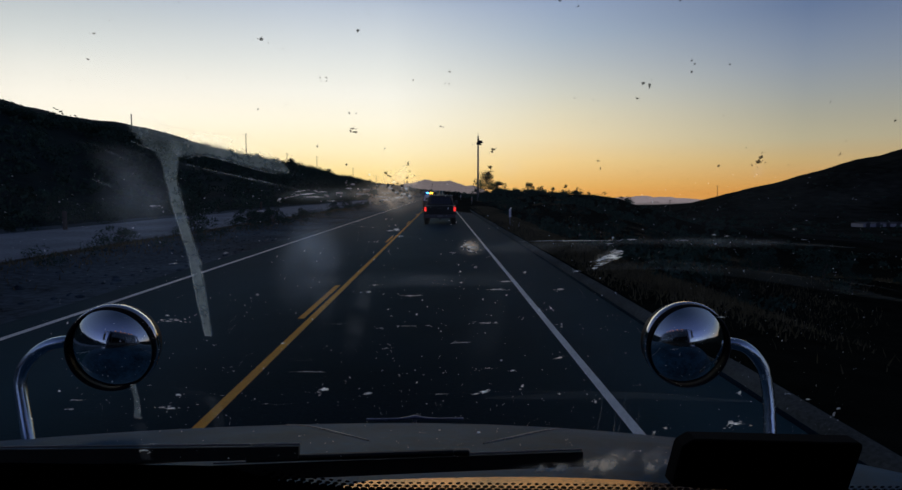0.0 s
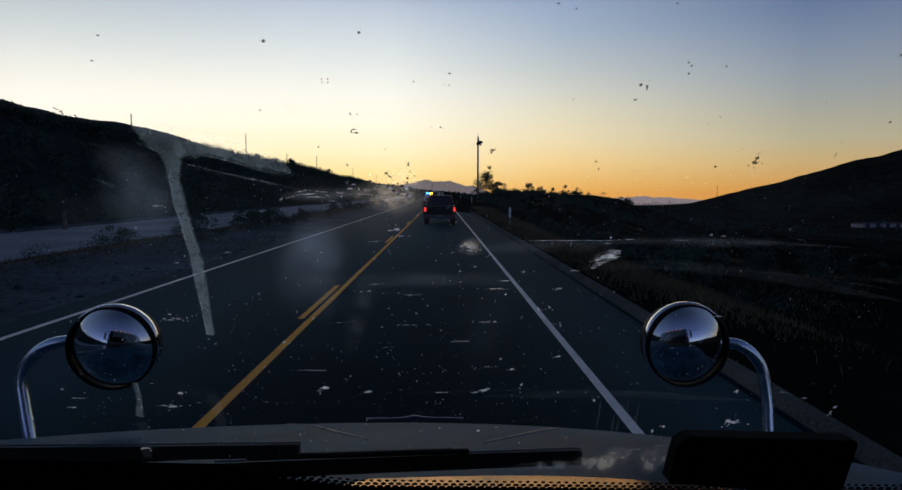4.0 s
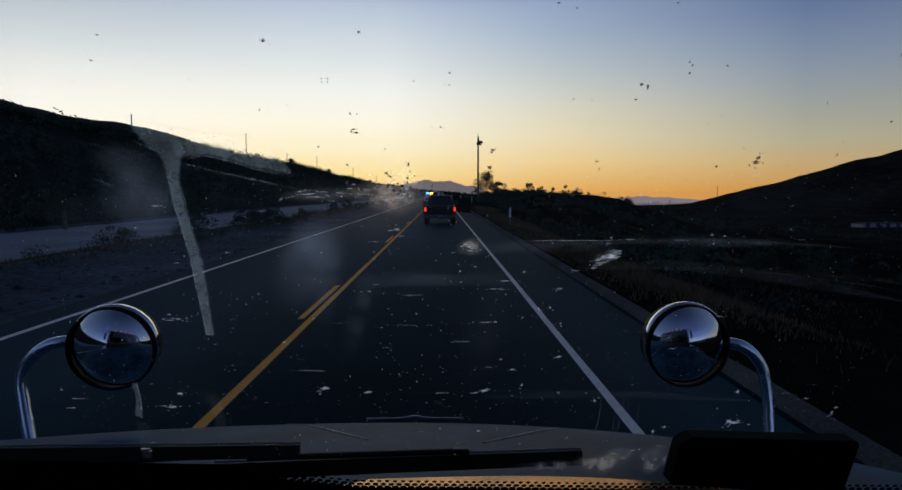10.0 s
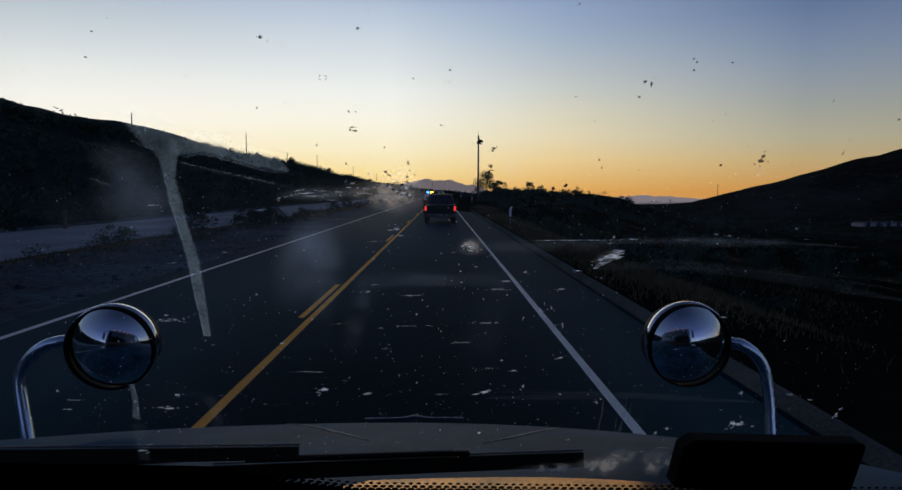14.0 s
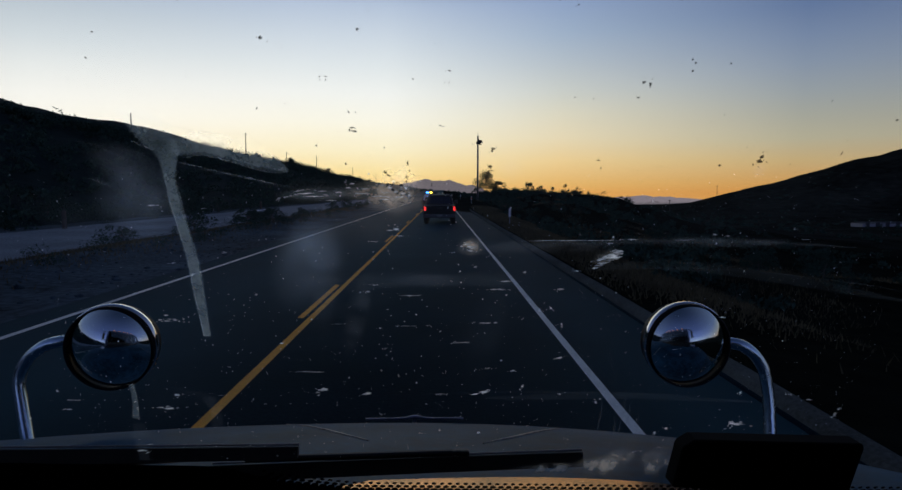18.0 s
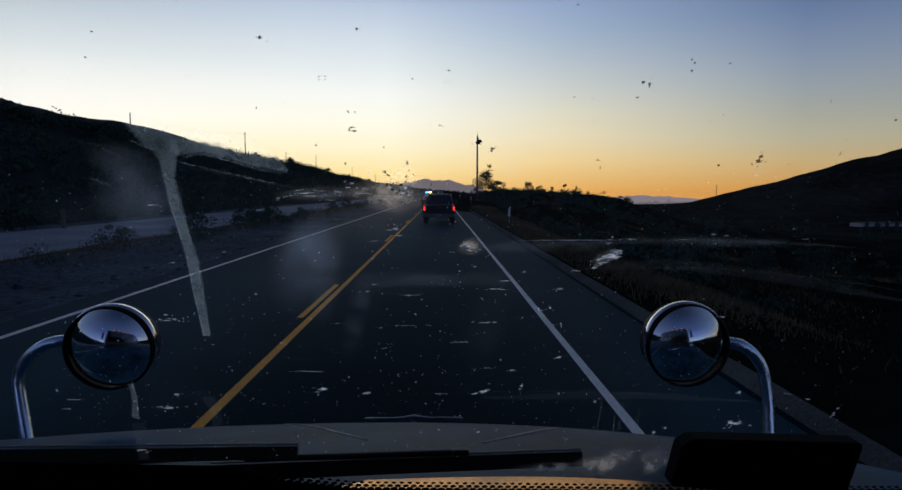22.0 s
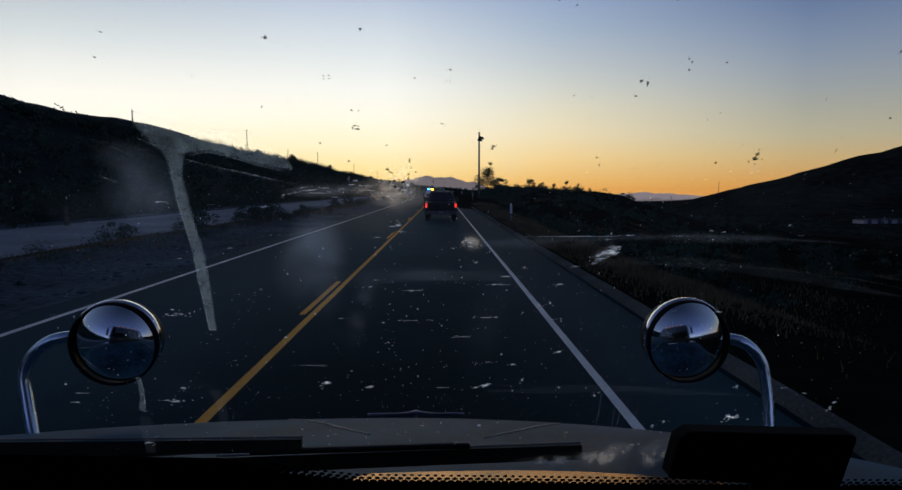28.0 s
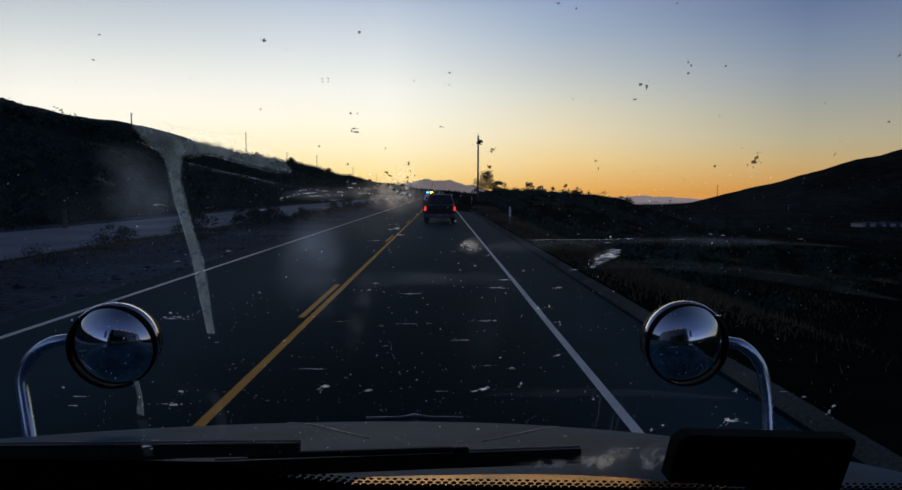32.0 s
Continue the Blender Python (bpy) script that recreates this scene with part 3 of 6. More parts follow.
def build_frontage():
    n = 90
    ys = np.linspace(-200, 420, n)
    rs = np.random.RandomState(6)
    x0 = -12.6 + rs.uniform(-.35, .35, n)
    x1 = -21.5 + rs.uniform(-.5, .5, n)
    zz = road_z(ys)
    cols = [np.stack([x0 + (x1 - x0) * t, ys, zz + 0.08 + land(x0 + (x1 - x0) * t, ys) - zz], -1) for t in np.linspace(0, 1, 7)]
    v = np.concatenate(cols)
    i = np.arange(n - 1)
    f = np.concatenate([np.stack([i + k * n, i + k * n + 1, i + (k + 1) * n + 1, i + (k + 1) * n], -1) for k in range(6)])
    ob = mesh_np("frontage_road", v, f, M_FRONTAGE)
    tagged(ob, "pale worn frontage pavement beside a dirt strip", "road", kind="structure")


build_frontage()


def mountain(name, x0, x1, y, base, tops, mat, label, seed):
    """A far range: a ridge line with folds running down from it."""
    n, rows = 160, 10
    xs = np.linspace(x0, x1, n)
    tx = np.linspace(x0, x1, len(tops))
    crest = np.interp(xs, tx, tops)
    crest = crest + waves(xs, 0 * xs + seed, (x1 - x0) / 6, seed) * (crest - base).max() * 0.05
    v = []
    for r in range(rows):
        t = r / (rows - 1)
        z = base + (crest - base) * (1 - t) ** 1.2
        v.append(np.stack([xs, y - t * 420 + waves(xs, xs * 0 + r * 30, (x1 - x0) / 14, seed + 1) * 60 * t, z], -1))
    v = np.concatenate(v)
    i = np.arange(n - 1)
    f = np.concatenate([np.stack([i + k * n, i + k * n + 1, i + (k + 1) * n + 1, i + (k + 1) * n], -1) for k in range(rows - 1)])
    ob = mesh_np(name, v, f[:, ::-1], mat, smooth=True)
    tagged(ob, label, "mountain", kind="structure")


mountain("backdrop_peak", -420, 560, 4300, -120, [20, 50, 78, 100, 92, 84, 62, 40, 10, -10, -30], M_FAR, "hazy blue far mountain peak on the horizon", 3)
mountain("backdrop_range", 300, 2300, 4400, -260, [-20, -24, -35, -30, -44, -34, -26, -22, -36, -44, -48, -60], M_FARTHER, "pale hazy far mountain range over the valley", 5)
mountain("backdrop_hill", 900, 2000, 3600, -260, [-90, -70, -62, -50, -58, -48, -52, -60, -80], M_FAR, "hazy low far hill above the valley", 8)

# ---------------------------------------------------------------- plants


def leaf_cloud(centres, radii, count, leaf, rs, flat=0.8):
    """Small leaf quads spread through clumps. Returns vertices and faces."""
    k = rs.randint(0, len(centres), count)
    d = rs.normal(size=(count, 3))
    d /= np.linalg.norm(d, axis=1)[:, None]
    d *= (rs.uniform(0.25, 1.0, count) ** 0.45)[:, None]
    p = centres[k] + d * radii[k][:, None] * np.array([1, 1, flat])
    a = rs.normal(size=(count, 3))
    a /= np.linalg.norm(a, axis=1)[:, None]
    b = np.cross(a, rs.normal(size=(count, 3)))
    b /= np.linalg.norm(b, axis=1)[:, None] + 1e-9
    s = leaf * rs.uniform(0.6, 1.3, count)[:, None]
    v = np.stack([p - a * s, p + b * s * 0.45, p + a * s, p - b * s * 0.45], 1).reshape(-1, 3)
    return v, np.arange(count * 4).reshape(-1, 4)


def scatter(name, xs, ys, sizes, leaves, leaf, mat, seed, label, category, flat=0.75, lift=0.55):
    """Many bushes as one stuff."""
    rs = np.random.RandomState(seed)
    zs = land(xs, ys)
    c, r = [], []
    for x, y, z, s in zip(xs, ys, zs, sizes):
        for _ in range(4):
            o = rs.uniform(-0.6, 0.6, 3) * s
            c.append((x + o[0], y + o[1], z + s * lift + o[2] * 0.45))
            r.append(s * rs.uniform(0.4, 0.75))
    v, f = leaf_cloud(np.array(c), np.array(r), leaves * len(xs), leaf, rs, flat)
    ob = mesh_np(name, v, f, mat)
    tagged(ob, label, category, kind="stuff")
    return ob


rs0 = np.random.RandomState(11)
n = 2600
bx, by = -rs0.uniform(25, 80, n), rs0.uniform(0, 480, n)
bx = np.where(by < 195, np.maximum(bx, -57), bx)
scatter("hillside_brush", bx, by, rs0.uniform(0.7, 1.9, n), 60, 0.24, M_LEAF, 1, "dark green chaparral brush covering the hillside", "brush")
n = 520
bx, by = -rs0.uniform(60, 82, n), rs0.uniform(190, 560, n)
scatter("ridge_brush", bx, by, rs0.uniform(1.0, 3.0, n), 170, 0.17, M_LEAF, 2, "uneven dark brush along the ridge line", "brush")
n = 260
bx, by = -rs0.uniform(22.5, 27, n), rs0.uniform(8, 260, n)
scatter("verge_brush", bx, by, rs0.uniform(0.5, 1.3, n), 150, 0.10, M_LEAF, 3, "dark low shrubs at the foot of the slope", "brush")
n = 700
bx, by = rs0.uniform(6.5, 60, n), rs0.uniform(4, 230, n)
scatter("valley_brush", bx, by, rs0.uniform(0.35, 1.1, n), 80, 0.13, M_LEAF, 4, "dark low brush on the bank beside the road", "brush")
n = 300
bx, by = rs0.uniform(9, 36, n), rs0.uniform(75, 210, n)
scatter("mound_brush", bx, by, rs0.uniform(0.5, 1.35, n), 110, 0.13, M_LEAF, 5, "brush crowding the low mound beside the road", "brush")
n = 420
bx, by = rs0.uniform(60, 420, n), rs0.uniform(120, 620, n)
scatter("valley_trees", bx, by, rs0.uniform(0.9, 2.6, n), 60, 0.4, M_LEAF, 6, "dark scattered trees on the valley floor", "trees")
n = 160
bx, by = rs0.uniform(-70, 60, n), rs0.uniform(560, 980, n)
bx = np.where(np.abs(bx + 1.5) < 12, bx + 30, bx)
scatter("far_brush", bx, by, rs0.uniform(0.9, 2.4, n), 60, 0.5, M_LEAF, 7, "far dark trees where the highway crests", "trees")
n = 240
bx, by = -rs0.uniform(9.3, 12.6, n), rs0.uniform(6, 300, n)
scatter("berm_weeds", bx, by, rs0.uniform(0.15, 0.55, n), 260, 0.03, M_LEAF, 8, "low dark weeds on the dirt berm", "weeds")


def grass(name, x0, x1, y0, y1, count, seed, label, mat, tall=(0.12, 0.4)):
    rs = np.random.RandomState(seed)
    patch = rs.uniform(0, 1, (90, 2)) * [x1 - x0, y1 - y0] + [x0, y0]
    k = rs.randint(0, 90, count)
    p = patch[k] + rs.normal(0, 1, (count, 2)) * [0.5, 1.6]
    p[:, 0] = np.clip(p[:, 0], x0, x1 + 2)
    z = land(p[:, 0], p[:, 1])
    h = rs.uniform(*tall, count)
    a = rs.uniform(0, math.tau, count)
    w = 0.008 + 0.012 * rs.uniform(0, 1, count)
    lean = rs.normal(0, 0.35, (count, 2)) * h[:, None]
    b0 = np.stack([p[:, 0] - np.cos(a) * w, p[:, 1] - np.sin(a) * w, z], -1)
    b1 = np.stack([p[:, 0] + np.cos(a) * w, p[:, 1] + np.sin(a) * w, z], -1)
    t = np.stack([p[:, 0] + lean[:, 0], p[:, 1] + lean[:, 1], z + h], -1)
    v = np.stack([b0, b1, t], 1).reshape(-1, 3)
    ob = mesh_np(name, v, np.arange(count * 3).reshape(-1, 3), mat)
    tagged(ob, label, "grass", kind="stuff")


grass("dry_roadside_grass", 3.7, 7.0, 10, 75, 20000, 31, "tufts of dry brown grass along the kerb", M_DRY, (0.06, 0.22))
grass("verge_grass", -12.4, -9.4, 4, 80, 9000, 32, "sparse dry grass on the dirt strip", M_DRY, (0.06, 0.22))
grass("bank_grass", 7, 26, 14, 120, 26000, 33, "dry grass patches down the bank", M_DRY, (0.06, 0.24))


def stones(name, x0, x1, y0, y1, count, size, seed, mat, label):
    rs = np.random.RandomState(seed)
    base = np.array([(1, 0, 0), (-1, 0, 0), (0, 1, 0), (0, -1, 0), (0, 0, 1), (0, 0, -1)], float)
    tri = np.array([(0, 2, 4), (2, 1, 4), (1, 3, 4), (3, 0, 4), (2, 0, 5), (1, 2, 5), (3, 1, 5), (0, 3, 5)])
    x = rs.uniform(x0, x1, count)
    y = y0 + (y1 - y0) * rs.uniform(0, 1, count) ** 1.4
    s = size * (0.4 + rs.exponential(0.6, count))
    off = base[None] * s[:, None, None] * rs.uniform(0.6, 1.3, (count, 6, 1)) * np.array([1.3, 1.1, 0.7])
    v = (np.stack([x, y, land(x, y) + s * 0.2], -1)[:, None] + off).reshape(-1, 3)
    f = (np.arange(count)[:, None, None] * 6 + tri[None]).reshape(-1, 3)
    tagged(mesh_np(name, v, f, mat), label, "stones", kind="stuff")


stones("dirt_clods", -12.2, -6.9, 3, 120, 2600, 0.034, 61, M_DIRT, "loose stones and clods on the dirt strip")
stones("gravel", 3.6, 4.6, 8, 70, 1600, 0.014, 62, M_GROUND, "loose gravel beyond the kerb")


def tree(name, x, y, height, spread, leaves, leaf, mat, seed, label, trunk_r=0.18, clumps=14, low=0.35, limbs=9):
    rs = np.random.RandomState(seed)
    z = float(land(x, y))
    root = thing(name, pose(x, y, z), label, "tree")
    top = Vector((rs.uniform(-.3, .3), rs.uniform(-.3, .3), height * 0.8))
    trunk_pts = [Vector((0, 0, -0.25)), Vector((rs.uniform(-.1, .1), rs.uniform(-.1, .1), height * 0.3)), Vector((rs.uniform(-.3, .3), rs.uniform(-.3, .3), height * 0.55)), top]
    bm = tube(smooth_path(trunk_pts, 4), [trunk_r * (1 - 0.8 * i / 12) for i in range(13)], 9)
    c, r = [], []
    for i in range(clumps):
        a = rs.uniform(0, math.tau)
        h = rs.uniform(low, 1.0)
        wide = spread * (0.35 + 0.65 * math.sin(math.pi * min(1, 0.15 + (h - low) / (1.02 - low)))) * rs.uniform(0.4, 1)
        end = Vector((math.cos(a) * wide, math.sin(a) * wide, height * h * 0.93))
        c.append(end)
        r.append(spread * rs.uniform(0.22, 0.42))
        if i < limbs:
            s = trunk_pts[1].lerp(top, max(0, (h - 0.35) * 0.8))
            mid = s.lerp(end, 0.5) + Vector((0, 0, -0.06 * height))
            tube(smooth_path([s, mid, end], 3), [trunk_r * 0.42 * (1 - i2 / 7.5) for i2 in range(7)], 6, bm)
    part("trunk", bm, M_BARK, root, smooth=True)
    if leaves:
        v, f = leaf_cloud(np.array([tuple(q) for q in c]), np.array(r), leaves, leaf, rs, 0.85)
        mesh_np("crown", v, f, mat, root)
    return root


# tall eucalyptus trees passed earlier on the left
for x, y, h, s, sd in ((-19, -176, 17, 3.4, 1), (-21.5, -168, 19, 3.6, 2), (-24, -161, 14.5, 3.2, 3), (-33, -206, 15, 4.4, 4), (-38, -214, 17, 4.6, 5), (-27, -196, 14, 3.8, 6)):
    tagged(tree("eucalyptus_tree", x, y, h, s, 5200, 0.20, M_EUCALYPT, sd, "tall dark eucalyptus tree with an airy ragged crown", 0.32, 22, 0.3, 12), group="eucalyptus trees beside the highway")
tree("broad_tree", 16.5, 216, 8.4, 4.4, 9000, 0.13, M_LEAF, 21, "broad dark tree with open branches on the bank", 0.2, 46, 0.22, 26)
tree("round_tree", 23, 240, 6.5, 3.4, 6000, 0.13, M_LEAF, 22, "small round dark tree beside the broad one")
tree("hillside_oak", -84, 30, 6.0, 4.5, 3000, 0.22, M_LEAF, 23, "dark round oak on the hill crest")
for x, y, h, sd in ((-66, 262, 3.6, 71), (-61, 322, 4.2, 72), (-57, 372, 4.8, 73), (-52, 430, 5.0, 74), (-43, 500, 6.0, 75), (-38, 560, 6.0, 76), (-70, 226, 3.0, 77)):
    tagged(tree("ridge_tree", x, y, h, h * 0.62, 3600, 0.13, M_LEAF, sd, "dark rounded bushy tree on the ridge", 0.12, 30, 0.12, 14), group="bushy trees along the ridge")
tree("bare_tree", -24, 474, 8.5, 3.4, 700, 0.14, M_LEAF, 24, "leafless tree with thin upright branches", 0.16, 26, 0.4, 26)
tree("bare_tree", -29, 492, 7.0, 3.0, 1600, 0.16, M_LEAF, 25, "half-bare tree on the roadside rise", 0.16, 24, 0.4, 24)
for i, (x, y, h) in enumerate(((9, 150, 2.6), (24, 142, 3.0), (30, 160, 2.8), (19, 128, 2.4), (37, 175, 3.3), (13, 178, 2.8), (44, 190, 3.4))):
    tagged(tree("shrub", x, y, h, 1.4, 900, 0.12, M_LEAF, 40 + i, "dark ragged shrub standing above the brush", 0.05, 9, 0.15, 6), group="shrubs on the mound")

rs3 = np.random.RandomState(91)
models = [tree("shrub", -23.4, 20, 1.5, 0.9, 1500, 0.05, M_LEAF, 60, "low dark rounded shrub on the dry verge", 0.04, 14, 0.08, 7),
          tree("shrub", -11.2, 34, 1.0, 0.8, 1300, 0.045, M_LEAF, 61, "low dark spreading shrub on the dry verge", 0.03, 14, 0.06, 7),
          tree("shrub", 8.5, 26, 1.2, 0.9, 1400, 0.05, M_LEAF, 62, "low dark ragged shrub on the bank", 0.03, 14, 0.06, 7)]
for ob in models:
    tagged(ob, category="shrub", group="shrubs along the verges")
for i in range(54):
    if i < 24:
        x, y, kind_ = -rs3.uniform(22.4, 26), rs3.uniform(12, 150), 0
    elif i < 38:
        x, y, kind_ = -rs3.uniform(9.6, 12.2), rs3.uniform(18, 120), 1
    else:
        x, y, kind_ = rs3.uniform(6.5, 22), rs3.uniform(14, 90), 2
    ob = copy_thing(models[kind_], pose(x, y, float(land(x, y)), 0, 0, rs3.uniform(0, 360)))
    ob.scale = [rs3.uniform(0.6, 1.35)] * 3

# ---------------------------------------------------------------- poles, signs, rail


def utility_pole(x, y, h):
    z = float(land(x, y))
    root = thing("utility_pole", pose(x, y, z), "thin dark wooden utility pole on the ridge", "utility pole", "utility poles along the ridge")
    part("pole", tube([(0, 0, -0.4), (0, 0, h * .5), (0, 0, h)], [0.16, 0.14, 0.10], 8), M_POLE, root, smooth=True)
    part("bracket", new_box((0.12, 0, h - 0.35), (0.3, 0.08, 0.1), 0.01), M_STEEL, root)
    part("insulator", tube([(0.22, 0, h - 0.30), (0.22, 0, h - 0.10)], [0.05, 0.03], 6), M_STEEL, root)
    return Vector((x, y, z + h - 0.3))


tops = []
for x, y, h in ((-70, 136, 3.6), (-62, 190, 9.0), (-60, 232, 6.5), (-56, 268, 9.0), (-52, 350, 9.5), (-46, 420, 9.5), (-40, 500, 10), (-36, 580, 10)):
    tops.append(utility_pole(x, y, h))
wires = thing("power_line", None, "thin dark power line sagging between the poles", "power line")
for a, b in zip(tops, tops[1:]):
    pts = [a.lerp(b, t) + Vector((0, 0, -1.4 * 4 * t * (1 - t))) for t in np.linspace(0, 1, 9)]
    part("wire", tube(pts, 0.011, 4), M_WIRE, wires)
for x, y in ((250, 640), (330, 700)):
    z = float(land(x, y))
    root = thing("utility_pole", pose(x, y, z), "far dark utility pole standing in the valley", "utility pole", "utility poles in the valley")
    part("pole", tube([(0, 0, -1), (0, 0, 14)], [0.3, 0.2], 6), M_POLE, root)
    part("crossarm", new_box((0, 0, 13), (3.2, 0.25, 0.3)), M_POLE, root)


def light_pole(x, y):
    z = float(land(x, y))
    root = thing("camera_pole", pose(x, y, z), "tall thin steel pole with a dark equipment head", "pole")
    part("shaft", tube([(0, 0, -0.3), (0, 0, 6), (0, 0, 13.2)], [0.23, 0.20, 0.16], 12), M_STEEL, root, smooth=True)
    part("base_plate", new_box((0, 0, 0.02), (0.5, 0.5, 0.06), 0.01), M_STEEL, root)
    part("equipment_box", new_box((0.12, 0, 11.7), (0.9, 0.55, 0.5), 0.06), M_SHELL, root, "dark equipment box")
    part("camera_dome", revolve([(0, -0.22), (0.16, -0.15), (0.22, 0), (0.2, 0.12), (0, 0.14)], 12), M_SHELL, root).location = (0.05, 0, 12.5)
    part("side_lamp", new_box((0.5, 0, 11.45), (0.5, 0.3, 0.16), 0.04), M_SHELL, root)
    tilted = new_box((0, 0, 0), (1.1, 0.05, 0.75), 0.01)
    bmesh.ops.transform(tilted, matrix=pose(0.42, -0.1, 12.05, -40, 0, 24), verts=tilted.verts)
    part("solar_panel", tilted, M_SHELL, root, "dark tilted solar panel")
    part("aerial", tube([(0, 0, 13.2), (0, 0, 14.0)], 0.03, 6), M_STEEL, root)


light_pole(7.6, 122)


def delineator(x, y, amber):
    z = float(land(x, y))
    root = thing("marker_post", pose(x, y, z), "roadside marker post with %s reflector panel" % ("an amber" if amber else "a white"), "marker post", "marker posts along the highway")
    part("post", new_box((0, 0.0, 0.45), (0.055, 0.03, 1.15), 0.006), M_STEEL, root)
    part("panel", new_box((0, -0.022, 0.78), (0.15, 0.012, 0.52), 0.004), M_POST_WHITE, root)
    if amber:
        part("reflector", new_box((0, -0.031, 0.76), (0.085, 0.006, 0.34), 0.002), M_AMBER, root, "amber reflector strip")
    return root


for i, y in enumerate((-214, -166, -118, -62, -10, 38, 86, 134, 236, 258, 362, 410, 470)):
    delineator(4.45, y, i % 2 == 0)


def lettering(text, size, m, mat, parent):
    """One line of raised letters as a mesh part, centred on m."""
    cu = bpy.data.curves.new("lettering", "FONT")
    cu.body, cu.size, cu.align_x, cu.align_y, cu.extrude = text, size, "CENTER", "CENTER", 0.001
    tmp = bpy.data.objects.new("lettering_curve", cu)
    me = bpy.data.meshes.new_from_object(tmp)
    bpy.data.objects.remove(tmp)
    me.transform(m)
    me.materials.append(mat)
    ob = new("lettering", me)
    ob.parent = parent
    ob["label"] = "dark painted word " + text


def road_sign(x, y, w, h, z0, words, label):
    z = float(land(x, y))
    root = thing("road_sign", pose(x, y, z), label, "sign")
    part("panel", soft_edges(new_box((0, 0, z0 + h / 2), (w, 0.008, h), 0.0), 0.003), M_SIGN_FACE, root, "pale sheeting panel")
    bm = bmesh.new()
    for cx, cz, sx, sz in ((0, h / 2 - .02, w - .03, .012), (0, -h / 2 + .02, w - .03, .012), (-w / 2 + .02, 0, .012, h - .05), (w / 2 - .02, 0, .012, h - .05)):
        box(bm, (cx, -0.006, z0 + h / 2 + cz), (sx, 0.003, sz))
    part("border", bm, M_BLACK, root, "thin dark border")
    part("post", new_box((0, 0.045, (z0 + h) / 2 - 0.2), (0.09, 0.08, z0 + h + 0.3), 0.008), M_STEEL, root)
    for q in (0.2, 0.8):
        part("bolt", tube([(0, -0.012, z0 + h * q), (0, 0.0, z0 + h * q)], 0.012, 8), M_STEEL, root)
    for q, word in enumerate(words):
        lettering(word, h * 0.30, Matrix.Translation((0, -0.0062, z0 + h * (0.80 - 0.29 * q))) @ Matrix.Rotation(radians(90), 4, "X"), M_BLACK, root)


road_sign(7.2, -42, 0.76, 0.96, 2.3, ("DO", "NOT", "PASS"), "white rectangular highway sign reading DO NOT PASS on one post")


def end_marker(x, y):
    z = float(land(x, y))
    root = thing("end_marker", pose(x, y, z), "red diamond end-of-road marker on a steel post beside the frontage pavement", "sign")
    bm = new_box((0, 0, 0), (0.46, 0.006, 0.46))
    bmesh.ops.rotate(bm, verts=bm.verts, cent=(0, 0, 0), matrix=Matrix.Rotation(radians(45), 3, "Y"))
    bmesh.ops.translate(bm, verts=bm.verts, vec=(0, -0.035, 1.0))
    part("panel", bm, M_RED, root, "dull red diamond panel")
    part("post", new_box((0, 0, 0.5), (0.05, 0.05, 1.5), 0.006), M_STEEL, root)


end_marker(-11.6, 114)
for x, y in ((-20.6, 32.5), (-21.6, 71), (-13.2, 121), (-13.4, 127)):
    root = thing("bollard", pose(x, y, float(land(x, y))), "dark weathered wooden bollard beside the frontage pavement", "bollard", "wooden bollards")
    part("post", tube([(0, 0, -0.3), (0, 0, 1.0), (0, 0, 1.06)], [0.12, 0.115, 0.08], 10), M_POLE, root)


def guardrail():
    root = thing("guardrail", None, "galvanised steel guardrail on wooden posts along the bank", "guardrail")
    prof = [(0, .30), (-.05, .26), (-.05, .20), (0, .15), (-.05, .10), (-.05, .04), (0, 0)]
    ys = np.linspace(345, 385, 21)
    for a, b in zip(ys[::4], ys[4::4]):
        bm = bmesh.new()
        rows = [[bm.verts.new((4.4 + o, y, float(land(4.4, y)) + 0.45 + z)) for o, z in prof] for y in (a, b)]
        back_ = [[bm.verts.new((4.43 + o, y, float(land(4.4, y)) + 0.45 + z)) for o, z in prof] for y in (a, b)]
        for i in range(len(prof) - 1):
            bm.faces.new((rows[0][i], rows[1][i], rows[1][i + 1], rows[0][i + 1]))
            bm.faces.new((back_[0][i + 1], back_[1][i + 1], back_[1][i], back_[0][i]))
        part("rail", bm, M_STEEL, root)
    for y in ys[::2]:
        part("post", new_box((4.55, y, float(land(4.55, y)) + 0.3), (0.15, 0.18, 1.0), 0.01), M_POLE, root)


guardrail()


def warehouse(x, y, w, d, h, label):
    z = float(land(x, y))
    root = thing("warehouse", pose(x, y, z), label, "building", "low buildings in the valley")
    part("wall", new_box((0, 0, h / 2 - 1.5), (w, d, h + 3)), M_BUILDING, root)
    part("roof", loft([[(-w / 2 - .3, -d / 2 - .3, h), (w / 2 + .3, -d / 2 - .3, h), (w / 2 + .3, d / 2 + .3, h), (-w / 2 - .3, d / 2 + .3, h)],
                       [(-w / 2, -d * .1, h + .8), (w / 2, -d * .1, h + .8), (w / 2, d * .1, h + .8), (-w / 2, d * .1, h + .8)]]), M_ROOF, root)
    m = int(w / 6)
    for i in range(m):
        part("door", new_box((-w / 2 + (i + .5) * w / m, -d / 2 - 0.04, 1.6), (2.4, 0.08, 3.0)), M_ROOF, root)


